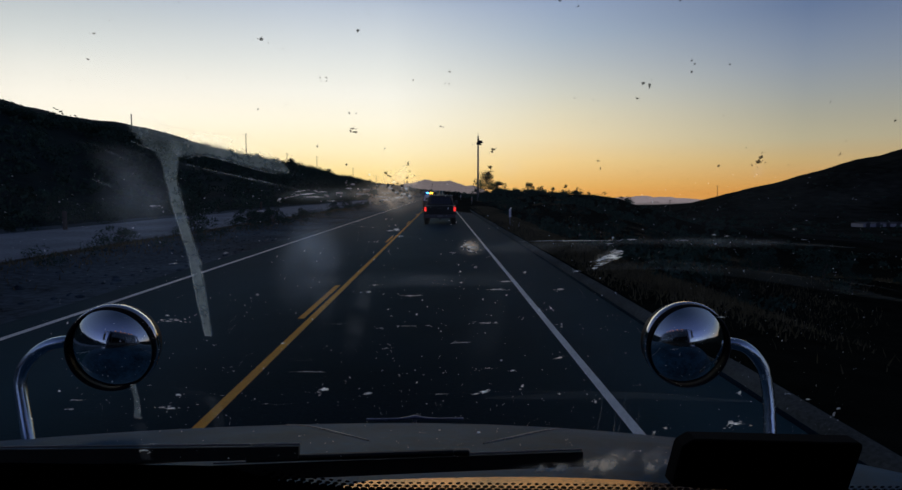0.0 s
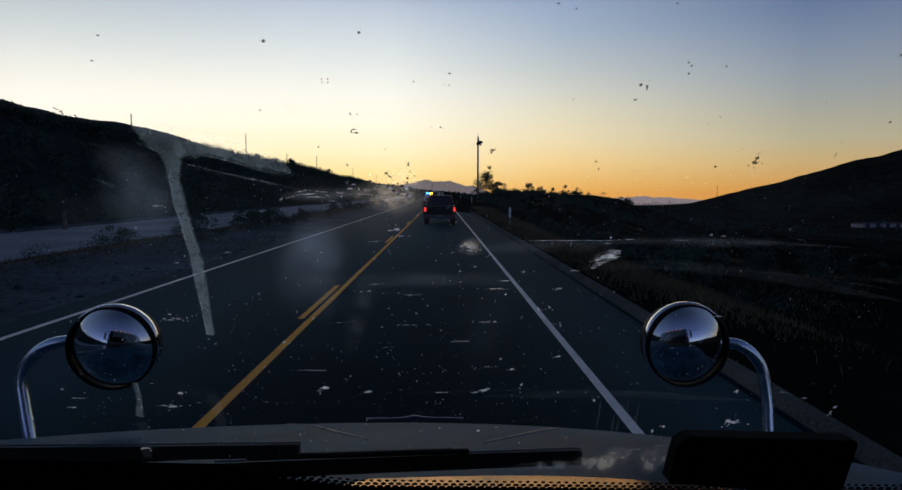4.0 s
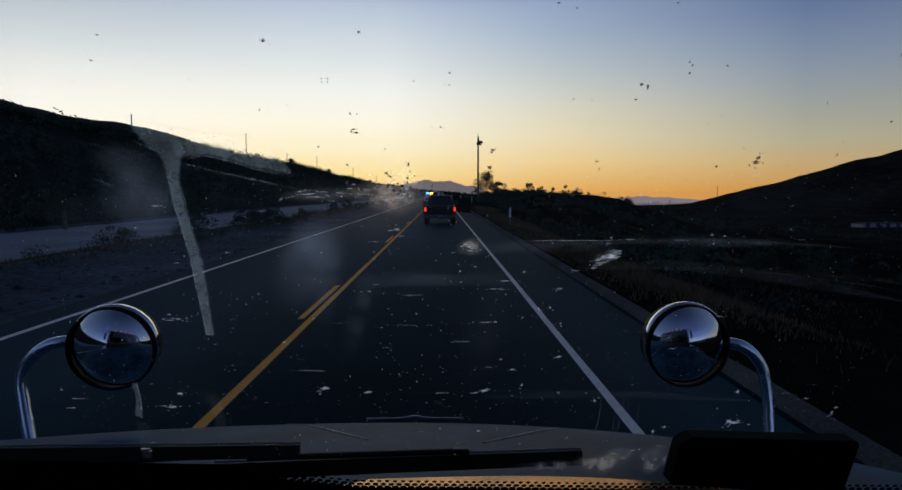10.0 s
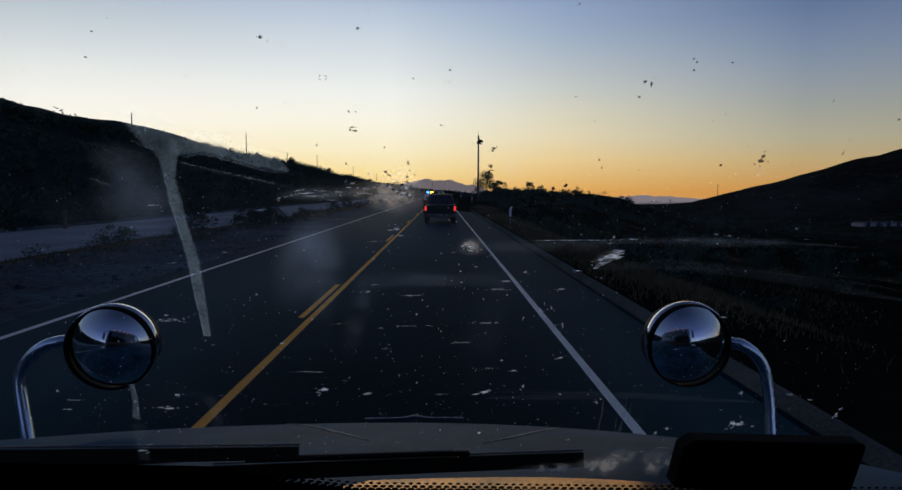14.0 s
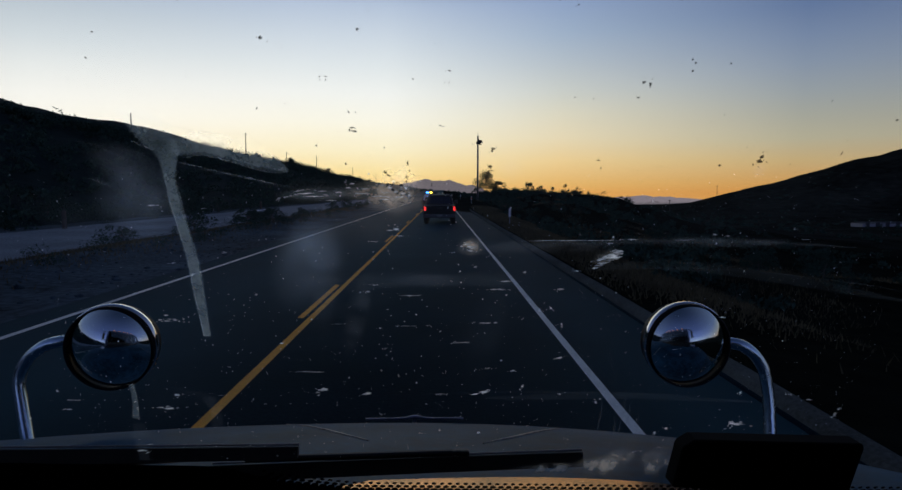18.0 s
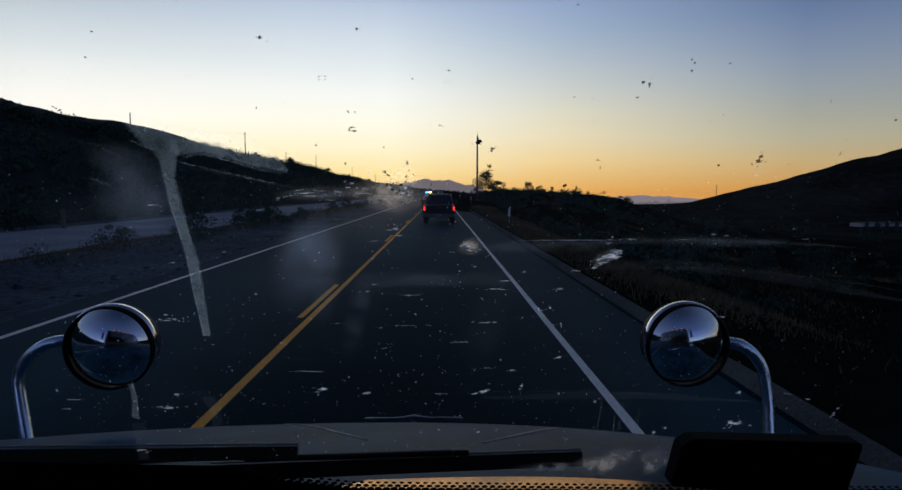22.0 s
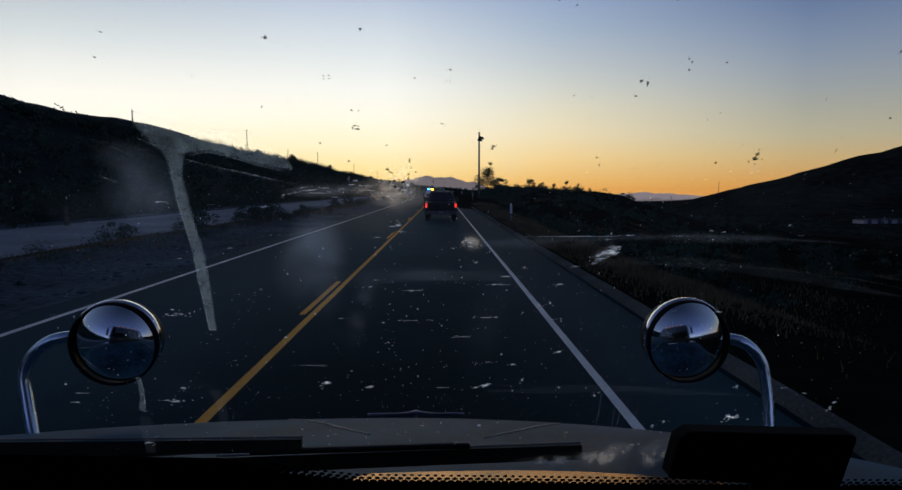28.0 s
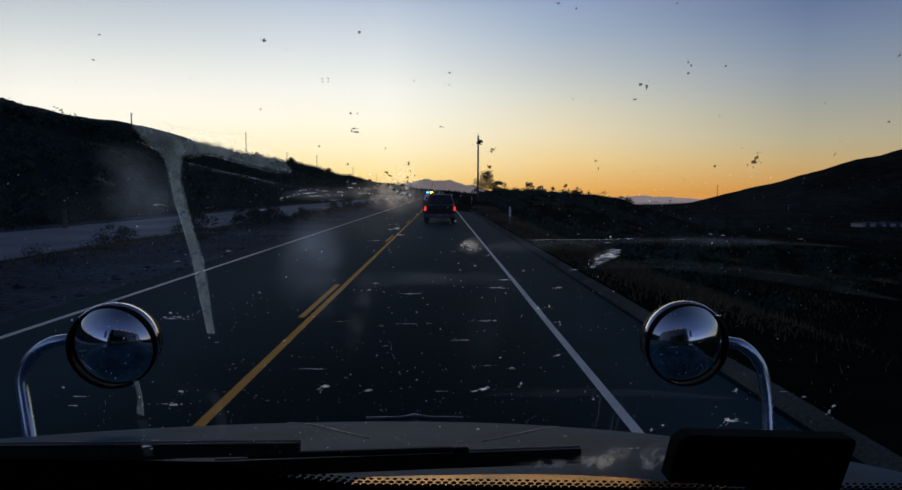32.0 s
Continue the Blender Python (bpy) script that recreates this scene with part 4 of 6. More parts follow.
warehouse(262, 345, 30, 10, 2.2, "long low pale warehouse on the valley floor")
# ---------------------------------------------------------------- vehicles on the road


def wheel(parent, x, y, r, w, side):
    bm = revolve([(r * .62, -w / 2), (r * .93, -w / 2), (r, -w * .36), (r, w * .36), (r * .93, w / 2), (r * .62, w / 2)], 28)
    turn = Matrix.Rotation(radians(90), 4, "Y")
    bmesh.ops.transform(bm, matrix=turn, verts=bm.verts)
    t = part("wheel", bm, M_TYRE, parent, smooth=True)
    t.location = (x, y, r)
    bm = revolve([(0, w * .30), (r * .2, w * .32), (r * .28, w * .2), (r * .55, w * .26), (r * .62, w * .42), (r * .62, -w * .45), (0, -w * .45)], 24)
    bmesh.ops.transform(bm, matrix=Matrix.Rotation(radians(90 * side), 4, "Y"), verts=bm.verts)
    part("rim", bm, M_STEEL, t, smooth=True)


def pickup(x, y):
    """A crew-cab pickup seen from behind; +y is its front."""
    root = thing("pickup_truck", pose(x, y, 0.0), "dark full-size pickup truck with lit red tail lamps on the highway", "pickup truck")
    bm = extrude_profile([(0, .62), (0.02, 1.12), (.10, 1.20), (1.75, 1.22), (1.75, 1.24), (4.1, 1.22), (5.4, 1.14), (5.62, 1.0), (5.66, .55), (4.9, .42), (1.6, .42), (.5, .5)], 0.98,
                         lambda z: 1.0 if z < 1.0 else 1.0 - (z - 1.0) * .12)
    part("body", soft_edges(bm, 0.09, 3), M_PICKUP, root, smooth=False)
    bm = extrude_profile([(1.82, 1.18), (1.98, 1.78), (2.2, 1.88), (3.3, 1.88), (3.55, 1.80), (4.25, 1.2)], 0.95, lambda z: 1.0 - max(0, z - 1.2) * .38)
    part("cab", soft_edges(bm, 0.11, 3), M_PICKUP, root)
    bm = loft([[(-.74, 1.80, 1.28), (.74, 1.80, 1.28), (.60, 1.925, 1.74), (-.60, 1.925, 1.74)], [(-.74, 1.86, 1.28), (.74, 1.86, 1.28), (.60, 1.98, 1.74), (-.60, 1.98, 1.74)]])
    part("rear_window", bm, M_WINDOW, root, "dark rear window")
    for s in (-1, 1):
        bm = loft([[(s * .925, 2.1, 1.30), (s * .925, 3.9, 1.30), (s * .82, 3.5, 1.72), (s * .82, 2.2, 1.72)], [(s * .90, 2.1, 1.30), (s * .90, 3.9, 1.30), (s * .79, 3.5, 1.72), (s * .79, 2.2, 1.72)]])
        part("side_window", bm, M_WINDOW, root)
        bm = new_box((s * .91, -0.005, 1.0), (.12, .09, .26), .02)
        part("tail_lamp", bm, M_TAIL, root, "lit red tail lamp")
        mir = part("door_mirror", new_box((s * 1.10, 3.55, 1.36), (.20, .10, .28), .04), M_SHELL, root)
        part("mirror_arm", tube([(s * .9, 3.58, 1.25), (s * 1.06, 3.55, 1.30)], .03, 8), M_SHELL, mir)
        for yy in (1.25, 4.75):
            wheel(root, s * .86, yy, .40, .28, s)
            bm = loft([[(s * .99 + o, yy + math.cos(a) * rr, .40 + math.sin(a) * rr) for a in [math.pi * i / 10 for i in range(11)]] for o, rr in ((-.05, .47), (.02, .46), (.02, .52), (-.05, .53))], caps=False)
            part("wheel_arch", bm, M_SHELL, root)
    part("tailgate", soft_edges(new_box((0, -.02, .94), (1.58, .06, .50)), .02), M_PICKUP, root)
    part("tailgate_handle", new_box((0, -.06, 1.05), (.28, .03, .08), .01), M_SHELL, root)
    part("bumper", soft_edges(new_box((0, -.10, .56), (1.92, .2, .22)), .04), M_BUMPER, root, "dull steel rear bumper")
    part("licence_plate", new_box((0, -.21, .58), (.31, .02, .15), .004), M_SIGN, root, "pale plate")
    part("hitch", new_box((0, -.18, .42), (.10, .3, .09), .01), M_SHELL, root)
    part("brake_lamp", new_box((0, 1.97, 1.82), (.30, .04, .03), .008), M_SHELL, root, "unlit high brake lamp")
    return root


pickup(-0.08, 36.5)


def patrol_car(x, y):
    root = thing("patrol_car", pose(x, y, 0.0), "dark patrol wagon with flashing blue and amber roof lights", "car")
    part("body", soft_edges(extrude_profile([(0, .5), (.0, 1.05), (.1, 1.15), (1.2, 1.18), (3.4, 1.14), (4.7, 1.0), (4.85, .5), (4.0, .34), (.6, .34)], .95), .06), M_PATROL, root)
    part("cab", soft_edges(extrude_profile([(.08, 1.12), (.35, 1.72), (.6, 1.80), (2.6, 1.80), (3.5, 1.12)], .90, lambda z: 1 - max(0, z - 1.12) * .28), .05), M_PATROL_WHITE, root)
    part("rear_window", loft([[(-.66, .10, 1.22), (.66, .10, 1.22), (.58, .33, 1.64), (-.58, .33, 1.64)], [(-.66, .16, 1.20), (.66, .16, 1.20), (.58, .39, 1.62), (-.58, .39, 1.62)]]), M_WINDOW, root)
    bar_ = part("light_bar", new_box((0, 1.6, 1.87), (1.25, .3, .10), .03), M_SHELL, root, "roof light bar")
    for xx, mt, nm in ((-.44, M_BLUE, "blue_lamp"), (-0.02, M_AMBERLIT, "amber_lamp"), (.44, M_SHELL, "dark_lamp")):
        part(nm, new_box((xx, 1.58, 1.99), (.30, .26, .18), .05), mt, bar_)
    for s in (-1, 1):
        part("tail_lamp", new_box((s * .80, -.01, 1.05), (.20, .08, .22), .03), M_TAIL, root, "lit red tail lamp")
        part("side_window", loft([[(s * .905, .55, 1.24), (s * .905, 2.9, 1.24), (s * .80, 2.5, 1.66), (s * .80, .7, 1.66)], [(s * .87, .55, 1.24), (s * .87, 2.9, 1.24), (s * .76, 2.5, 1.66), (s * .76, .7, 1.66)]]), M_WINDOW, root)
        for yy in (.95, 3.9):
            wheel(root, s * .84, yy, .37, .25, s)
        part("door_mirror", new_box((s * 1.02, 2.9, 1.25), (.18, .1, .16), .03), M_SHELL, root)
    part("bumper", soft_edges(new_box((0, -.06, .55), (1.80, .16, .26)), .05), M_PATROL, root)
    part("licence_plate", new_box((0, -.05, .88), (.31, .02, .15), .004), M_SIGN, root, "pale plate")


patrol_car(-1.12, 66.0)

# ---------------------------------------------------------------- the truck that carries the viewpoint

truck = thing("semi_truck", pose(-0.13, 0, 0), "dark blue conventional truck seen over its dusty hood from the cab", "truck")
TX = 0.13


def hood_z(x, y):
    """Height of the hood; x from its centre line."""
    s = y - 0.904
    d = x + 0.05
    z = 1.528 - 0.15 * s - 0.1425 * s * s - (0.036 if d < 0 else 0.066) * d * d
    z -= 0.35 * max(0, abs(x) - 1.22) ** 2 + 1.0 * max(0, y - 2.2) ** 2
    return z


def build_hood():
    bm = bmesh.new()
    xs = np.linspace(-1.36, 1.30, 480)
    ys = np.linspace(0.90, 2.60, 56)
    grid = [[bm.verts.new((x * (1 - 0.55 * max(0, y - 2.15) ** 1.6), y - 0.10 * x * x * max(0, y - 2.0), hood_z(x, y))) for x in xs] for y in ys]
    for a, b in zip(grid, grid[1:]):
        for k in range(len(xs) - 1):
            bm.faces.new((a[k], a[k + 1], b[k + 1], b[k]))
    # sides and nose drop down to the fenders
    skirt = [grid[0][0]] + [g[0] for g in grid[1:]] + grid[-1][1:] + [g[-1] for g in grid[-2::-1]]
    low = [bm.verts.new((v.co.x * 1.01, v.co.y + (0.05 if v.co.y > 2.40 else 0), 0.60)) for v in skirt]
    for i in range(len(skirt) - 1):
        bm.faces.new((skirt[i], low[i], low[i + 1], skirt[i + 1]))
    bmesh.ops.recalc_face_normals(bm, faces=bm.faces)
    ob = part("hood", bm, M_HOOD, truck, "dusty grey-blue sloping hood", smooth=True)
    return ob


hood = build_hood()

# the two raised seams that run out from the middle of the hood, highlights painted pale
for seam in ([(-0.16, 1.255), (-0.245, 1.368), (-0.355, 1.545), (-0.47, 1.74)], [(0.09, 1.235), (0.19, 1.368), (0.30, 1.56), (0.345, 1.66)]):
    pts_ = [(x + TX, y, hood_z(x + TX, y) + 0.001) for x, y, _ in smooth_path([(x, y, 0) for x, y in seam], 8)]
    part("hood_seam", tube(pts_, [0.0012 + 0.0016 * math.sin(math.pi * i / (len(pts_) - 1)) for i in range(len(pts_))], 6), M_EDGE, truck, "thin raised hood seam, coloured pale as its highlight", smooth=True)

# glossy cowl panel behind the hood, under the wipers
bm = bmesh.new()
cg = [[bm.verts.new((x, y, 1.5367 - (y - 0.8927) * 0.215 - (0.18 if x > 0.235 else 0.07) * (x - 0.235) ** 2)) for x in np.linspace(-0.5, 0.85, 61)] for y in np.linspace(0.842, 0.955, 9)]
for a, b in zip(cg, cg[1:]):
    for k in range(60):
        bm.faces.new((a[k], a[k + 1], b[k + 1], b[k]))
part("cowl", bm, M_COWL, truck, "glossy cowl panel with the horizon's orange reflection put into its colour", smooth=True)

bm = bmesh.new()
cp = [[bm.verts.new((x, y, z)) for x in np.linspace(-1.0, 1.0, 21)] for y, z in ((0.735, 1.57), (0.80, 1.545), (0.92, 1.498))]
for a, b in zip(cp, cp[1:]):
    for k in range(20):
        bm.faces.new((a[k], a[k + 1], b[k + 1], b[k]))
part("cowl_tray", bm, M_SHELL, truck, "black tray between hood and windscreen")
for s in (-1, 1):
    part("cowl_side", new_box((s * 1.08, 0.80, 1.25), (0.16, 0.30, 0.50), 0.03), M_TRUCK, truck)

# hood ornament bar
orn = part("hood_ornament", tube([(-0.138 + 0.0346 * i, 2.034, 1.1993 + 0.007 * math.exp(-((i - 5) / 0.9) ** 2)) for i in range(11)], [0.0042 + 0.0035 * math.exp(-((i - 5) / 0.9) ** 2) for i in range(11)], 8), M_ORNAMENT, truck, "thin tarnished metal hood ornament", smooth=True)
part("ornament_foot", tube([(0.034, 2.034, 1.10), (0.034, 2.034, 1.205)], [0.012, 0.006], 8), M_ORNAMENT, orn)


def hood_mirror(c, az, elev, glass_az, arm, label):
    """A round convex mirror on a bent chrome tube that stands on the hood."""
    # the tube leans back a little towards its foot
    arm = [tuple(Vector((0, 0, 2)) + (Vector(p) - Vector((0, 0, 2))) * (1 - 0.035 * max(0.0, (arm[2][2] - p[2]) / (arm[2][2] - arm[-1][2])) ** 1.5)) for p in arm]
    root = thing("hood_mirror", pose(*arm[-1]), label, "mirror", "round mirrors on the truck hood")
    base = Vector(arm[-1])
    axis_ = Vector((math.sin(radians(az)) * math.cos(radians(elev)), -math.cos(radians(az)) * math.cos(radians(elev)), math.sin(radians(elev))))
    q = axis_.to_track_quat("Z", "Y").to_matrix().to_4x4()
    A, R = 0.1105, 0.131
    at = Matrix.Translation(Vector(c) - base) @ q
    # the glass is turned a little outward and down, and sits deeper in its housing on that side
    lean, dip = -math.tan(radians(glass_az)), 0.06
    sink, floor_ = -0.003, math.sqrt(R * R - A * A)
    bm = bmesh.new()
    rings = [[bm.verts.new((r * math.cos(k * math.tau / 64), r * math.sin(k * math.tau / 64),
                            math.sqrt(R * R - r * r) - floor_ + lean * r * math.cos(k * math.tau / 64) + dip * r * math.sin(k * math.tau / 64) - sink)) for k in range(64)]
             for r in [A * (i + 1) / 18 for i in range(18)]]
    mid_ = bm.verts.new((0, 0, R - floor_ - sink))
    for k in range(64):
        j = (k + 1) % 64
        bm.faces.new((mid_, rings[0][k], rings[0][j]))
        for a, b in zip(rings, rings[1:]):
            bm.faces.new((a[k], b[k], b[j], a[j]))
    bmesh.ops.transform(bm, matrix=at, verts=bm.verts)
    part("mirror_glass", bm, M_MIRROR, root, "convex mirror glass", smooth=True)
    bm = revolve([(A + .001, -.075), (A + .001, -.012), (A, -.001), (A + .001, .002), (A + .004, .003), (A + .007, .001), (A + .0075, -.028), (A + .003, -.038)], 64)
    bmesh.ops.transform(bm, matrix=Matrix.Translation((0.004 if c[0] > 0 else -0.005, 0, -0.005)) @ at, verts=bm.verts)
    part("rim", bm, M_RIM_BLACK, root, "black rim", smooth=True)
    bm = revolve([(A + .002, -.034), (A - .002, -.045), (A * .8, -.068), (A * .45, -.082), (0, -.086)], 40)
    bmesh.ops.transform(bm, matrix=at, verts=bm.verts)
    part("shell", bm, M_SHELL, root, "black domed back shell", smooth=True)
    bm = revolve([(A + .0060, -.030), (A + .0093, -.026), (A + .0097, -.016), (A + .0083, -.008), (A + .0060, -.006)], 64)
    bmesh.ops.transform(bm, matrix=at, verts=bm.verts)
    part("trim_ring", bm, M_CHROME, root, "thin bright trim ring", smooth=True)
    pts = [Vector(p) - base for p in smooth_path(arm, 6)]
    part("arm", tube(pts, 0.0165, 14), M_ARM, root, "bent chrome tube arm", smooth=True)
    bm = revolve([(0.05, -0.03), (0.05, 0.004), (0.035, 0.012), (0.018, 0.016)], 20)
    part("foot", bm, M_SHELL, root)
    part("clamp", tube([pts[0] + Vector((0, .02, 0)), (Vector(c) - base) - axis_ * 0.07], 0.014, 8), M_SHELL, root)
    return root


hood_mirror((-0.908, 1.605, 1.575), 6, -3, -7, [(-0.949, 1.695, 1.578), (-1.057, 1.650, 1.584), (-1.113, 1.638, 1.571), (-1.164, 1.638, 1.527), (-1.186, 1.638, 1.474), (-1.182, 1.638, 1.404), (-1.168, 1.638, 1.266)],
            "round convex mirror on a chrome arm over the hood")
hood_mirror((0.689, 1.605, 1.5755), 1, -1, 6, [(0.746, 1.695, 1.560), (0.836, 1.650, 1.568), (0.879, 1.638, 1.552), (0.918, 1.638, 1.506), (0.936, 1.638, 1.446), (0.946, 1.638, 1.373), (0.955, 1.638, 1.254)],
            "round convex mirror on a chrome arm over the hood")

# cab shell round the viewpoint: walls, roof, pillars, floor


def glass_at(x, w, off=0.0):
    """A place on the windscreen: x from the eye's plane, w up along the pane, off outward."""
    dz = w / 1.088
    return Vector((x, 0.72 - 0.4286 * dz + off * 0.919, 1.62 + dz + off * 0.394))


part("cab_floor", new_box((0, -0.25, 1.0), (2.04, 1.94, 0.06)), M_INTERIOR, truck)
part("firewall", new_box((0, 0.70, 1.28), (2.04, 0.05, 0.56)), M_INTERIOR, truck)
part("rear_wall", new_box((0, -1.25, 1.72), (2.04, 0.06, 1.42), 0.02), M_TRUCK, truck)
part("rear_lining", new_box((0, -1.20, 1.72), (1.98, 0.03, 1.38), 0.01), M_INTERIOR, truck)
part("headliner", new_box((0, -0.45, 2.395), (1.9, 1.4, 0.03), 0.01), M_INTERIOR, truck)
bm = loft([[(x, y, z) for x, y, z in ((-1.04, .38, 2.38), (1.04, .38, 2.38), (1.04, -1.28, 2.42), (-1.04, -1.28, 2.42))], [(-.84, .26, 2.50), (.84, .26, 2.50), (.84, -1.28, 2.57), (-.84, -1.28, 2.57)]])
part("roof", soft_edges(bm, 0.06, 3), M_TRUCK, truck)
for s in (-1, 1):
    part("door", new_box((s * 1.0, -0.25, 1.38), (0.06, 1.94, 0.80), 0.02), M_TRUCK, truck)
    part("pillar", tube([(s * 0.99, 0.74, 1.60), (s * 0.96, 0.385, 2.40)], 0.045, 8), M_TRUCK, truck)
    part("side_window", new_box((s * 0.985, -0.14, 2.08), (0.012, 1.08, 0.62)), M_WINDOW, truck, "dark side window")
    part("rear_pillar", new_box((s * 0.99, -0.95, 2.08), (0.06, 0.55, 0.66), 0.02), M_TRUCK, truck)
    sm = part("side_mirror", new_box((s * 1.24, 0.45, 2.02), (0.12, 0.10, 0.38), 0.04), M_SHELL, truck)
    part("mirror_bracket", tube([(s * 1.02, 0.5, 2.3), (s * 1.30, 0.48, 2.26)], 0.02, 8), M_CHROME, sm)
    part("mirror_bracket", tube([(s * 1.02, 0.5, 1.8), (s * 1.30, 0.48, 1.84)], 0.02, 8), M_CHROME, sm)
    part("fender", soft_edges(extrude_profile([(1.2, .5), (1.3, .85), (1.7, .98), (2.2, .9), (2.6, .7), (2.7, .45)], .12), .05), M_TRUCK, truck).location = (s * 1.24, 0, 0)
    part("headlamp", new_box((s * .95, 2.70, .55), (.30, .12, .2), .04), M_CHROME, truck)
    wheel(truck, s * 1.10, 1.95, 0.45, 0.28, s)
    part("exhaust_stack", tube([(s * 1.12, -1.4, 1.0), (s * 1.12, -1.4, 2.62)], 0.055, 12), M_CHROME, truck, smooth=True)
for i in range(5):
    part("cab_light", new_box(((i - 2) * 0.34, 0.27, 2.50), (0.10, 0.09, 0.06), 0.02), M_CABLIGHT, truck, "small amber cab light")
part("grille", new_box((0, 2.68, .52), (1.3, .06, .36), .02), M_CHROME, truck)
part("bumper", soft_edges(new_box((0, 2.80, .36), (2.4, .25, .30)), .06), M_CHROME, truck, "chrome front bumper")
part("sleeper", soft_edges(new_box((0, -2.2, 1.72), (2.2, 1.7, 1.7)), .08), M_TRUCK, truck)
part("frame_rail", new_box((0, -1.5, 0.85), (0.9, 5.5, 0.3), .03), M_SHELL, truck)
for yy in (-3.6, -4.9):
    for s in (-1, 1):
        wheel(truck, s * .95, yy, .5, .5, s)

# dashboard with the perforated edge band of the windscreen
bm = loft([[(x, 0.69, 1.585), (x, 0.30, 1.60), (x, 0.22, 1.45), (x, 0.69, 1.30)] for x in (-0.98, 0.98)])
part("dashboard", soft_edges(bm, 0.02), M_INTERIOR, truck, "dark dashboard top")

screen = thing("windscreen", pose(0, 0, 0), "truck windscreen edge with dried streaks, dust and splats", "windscreen")
BAND_X = [-1.04, -0.598, -0.266, -0.20, -0.107, 0.096, 0.288, 0.595, 0.79]
BAND_W = [0.074, 0.0700, 0.0590, 0.0320, 0.0160, 0.0105, 0.0045, -0.002, -0.004]


def band_top(x):
    return float(np.interp(x, BAND_X, BAND_W))


def frit_band():
    """The black edge of the pane: solid below, fading upward into rows of dots."""
    bm = bmesh.new()
    pitch = 0.0098
    for row, r in ((0, 0.0043), (1, 0.0034), (2, 0.0026)):
        for i in range(86):
            cx = -0.215 + (i + 0.5 * (row % 2)) * pitch
            w0 = band_top(cx) + 0.0002 + 0.0056 * row
            ring = [bm.verts.new(glass_at(cx + 1.1 * r * math.cos(a), w0 + r * 0.8 * math.sin(a), -0.0045)) for a in [k * math.tau / 10 for k in range(10)]]
            bm.faces.new(ring)
    return bm


bm = bmesh.new()
bm.faces.new([bm.verts.new(glass_at(x, w, 0.0)) for x, w in ((-0.97, -0.03), (0.97, -0.03), (0.95, 0.80), (-0.95, 0.80))])
pane = part("pane", bm, clear_glass(), screen, "clear laminated glass pane")
pane.visible_shadow = False
part("edge_dots", frit_band(), M_BLACK, screen, "black dotted edge band")
bm = bmesh.new()
xs_ = np.linspace(-1.04, 0.79, 120)
lo_ = [bm.verts.new(glass_at(x, -0.03, -0.005)) for x in xs_]
hi_ = [bm.verts.new(glass_at(x, band_top(x), -0.005)) for x in xs_]
for k in range(119):
    bm.faces.new((lo_[k], lo_[k + 1], hi_[k + 1], hi_[k]))
part("edge_band", bm, M_BLACK, screen, "solid black edge band")


def streak(pts, widths, mat, name, label, off=0.004, seed=0, edge=0.12, ends=(0, 0)):
    """A dried run of fluid on the pane with an uneven edge that thins out; ends: the points over which it fades in and out."""
    rs = np.random.RandomState(seed)
    bm = bmesh.new()
    thick = bm.verts.layers.float.new("thickness")
    sp = smooth_path([(x, w, 0) for x, w in pts], 10)
    n = len(sp)
    prev = None
    for i, p in enumerate(sp):
        d = (sp[min(i + 1, n - 1)] - sp[max(i - 1, 0)]).normalized()
        side = Vector((-d.y, d.x, 0))
        hw = np.interp(i / (n - 1), np.linspace(0, 1, len(widths)), widths) * 0.5
        a = side * hw * (1 + rs.uniform(-edge, edge))
        b = -side * hw * (1 + rs.uniform(-edge, edge))
        full = min(1.0, i / ends[0] if ends[0] else 1.0, (n - 1 - i) / ends[1] if ends[1] else 1.0)
        cur = [bm.verts.new(glass_at(q.x, q.y, off)) for q in (p + a * 1.12, p + a * 0.78, p + b * 0.78, p + b * 1.12)]
        cur[1][thick] = cur[2][thick] = full
        if prev:
            for k in range(3):
                bm.faces.new((prev[k], prev[k + 1], cur[k + 1], cur[k]))
        prev = cur
    ob = part(name, bm, mat, screen, label)
    return ob


RUN = [(-0.2835, 0.4915), (-0.272, 0.4845), (-0.262, 0.4765), (-0.2530, 0.4665), (-0.2475, 0.4550), (-0.2478, 0.4410), (-0.2500, 0.424), (-0.2500, 0.400), (-0.2488, 0.378), (-0.2462, 0.342), (-0.2470, 0.318), (-0.2478, 0.294), (-0.2488, 0.266), (-0.2499, 0.246)]
RUN_W = [0.003, 0.019, 0.028, 0.033, 0.026, 0.0150, 0.0105, 0.0112, 0.0100, 0.0115, 0.0112, 0.0108, 0.0085, 0.0078]
streak(RUN[4:], RUN_W[4:], M_SMEAR, "streak", "dried pale run down the pane", 0.004, 1, 0.07, (20, 0))
streak(RUN[:7], RUN_W[:7], M_FLARE, "streak", "thin pale film at the head of the run", 0.0041, 6, 0.10, (4, 20))
for side_ in (-1, 1):
    streak([(x + side_ * wide * 0.49, w) for (x, w), wide in zip(RUN[6:], RUN_W[6:])], [0.0006, 0.0012, 0.0007, 0.0013, 0.0009, 0.0013], M_RIM, "dried_rim", "bright dried rim", 0.0052, 128 + side_, 0.6)
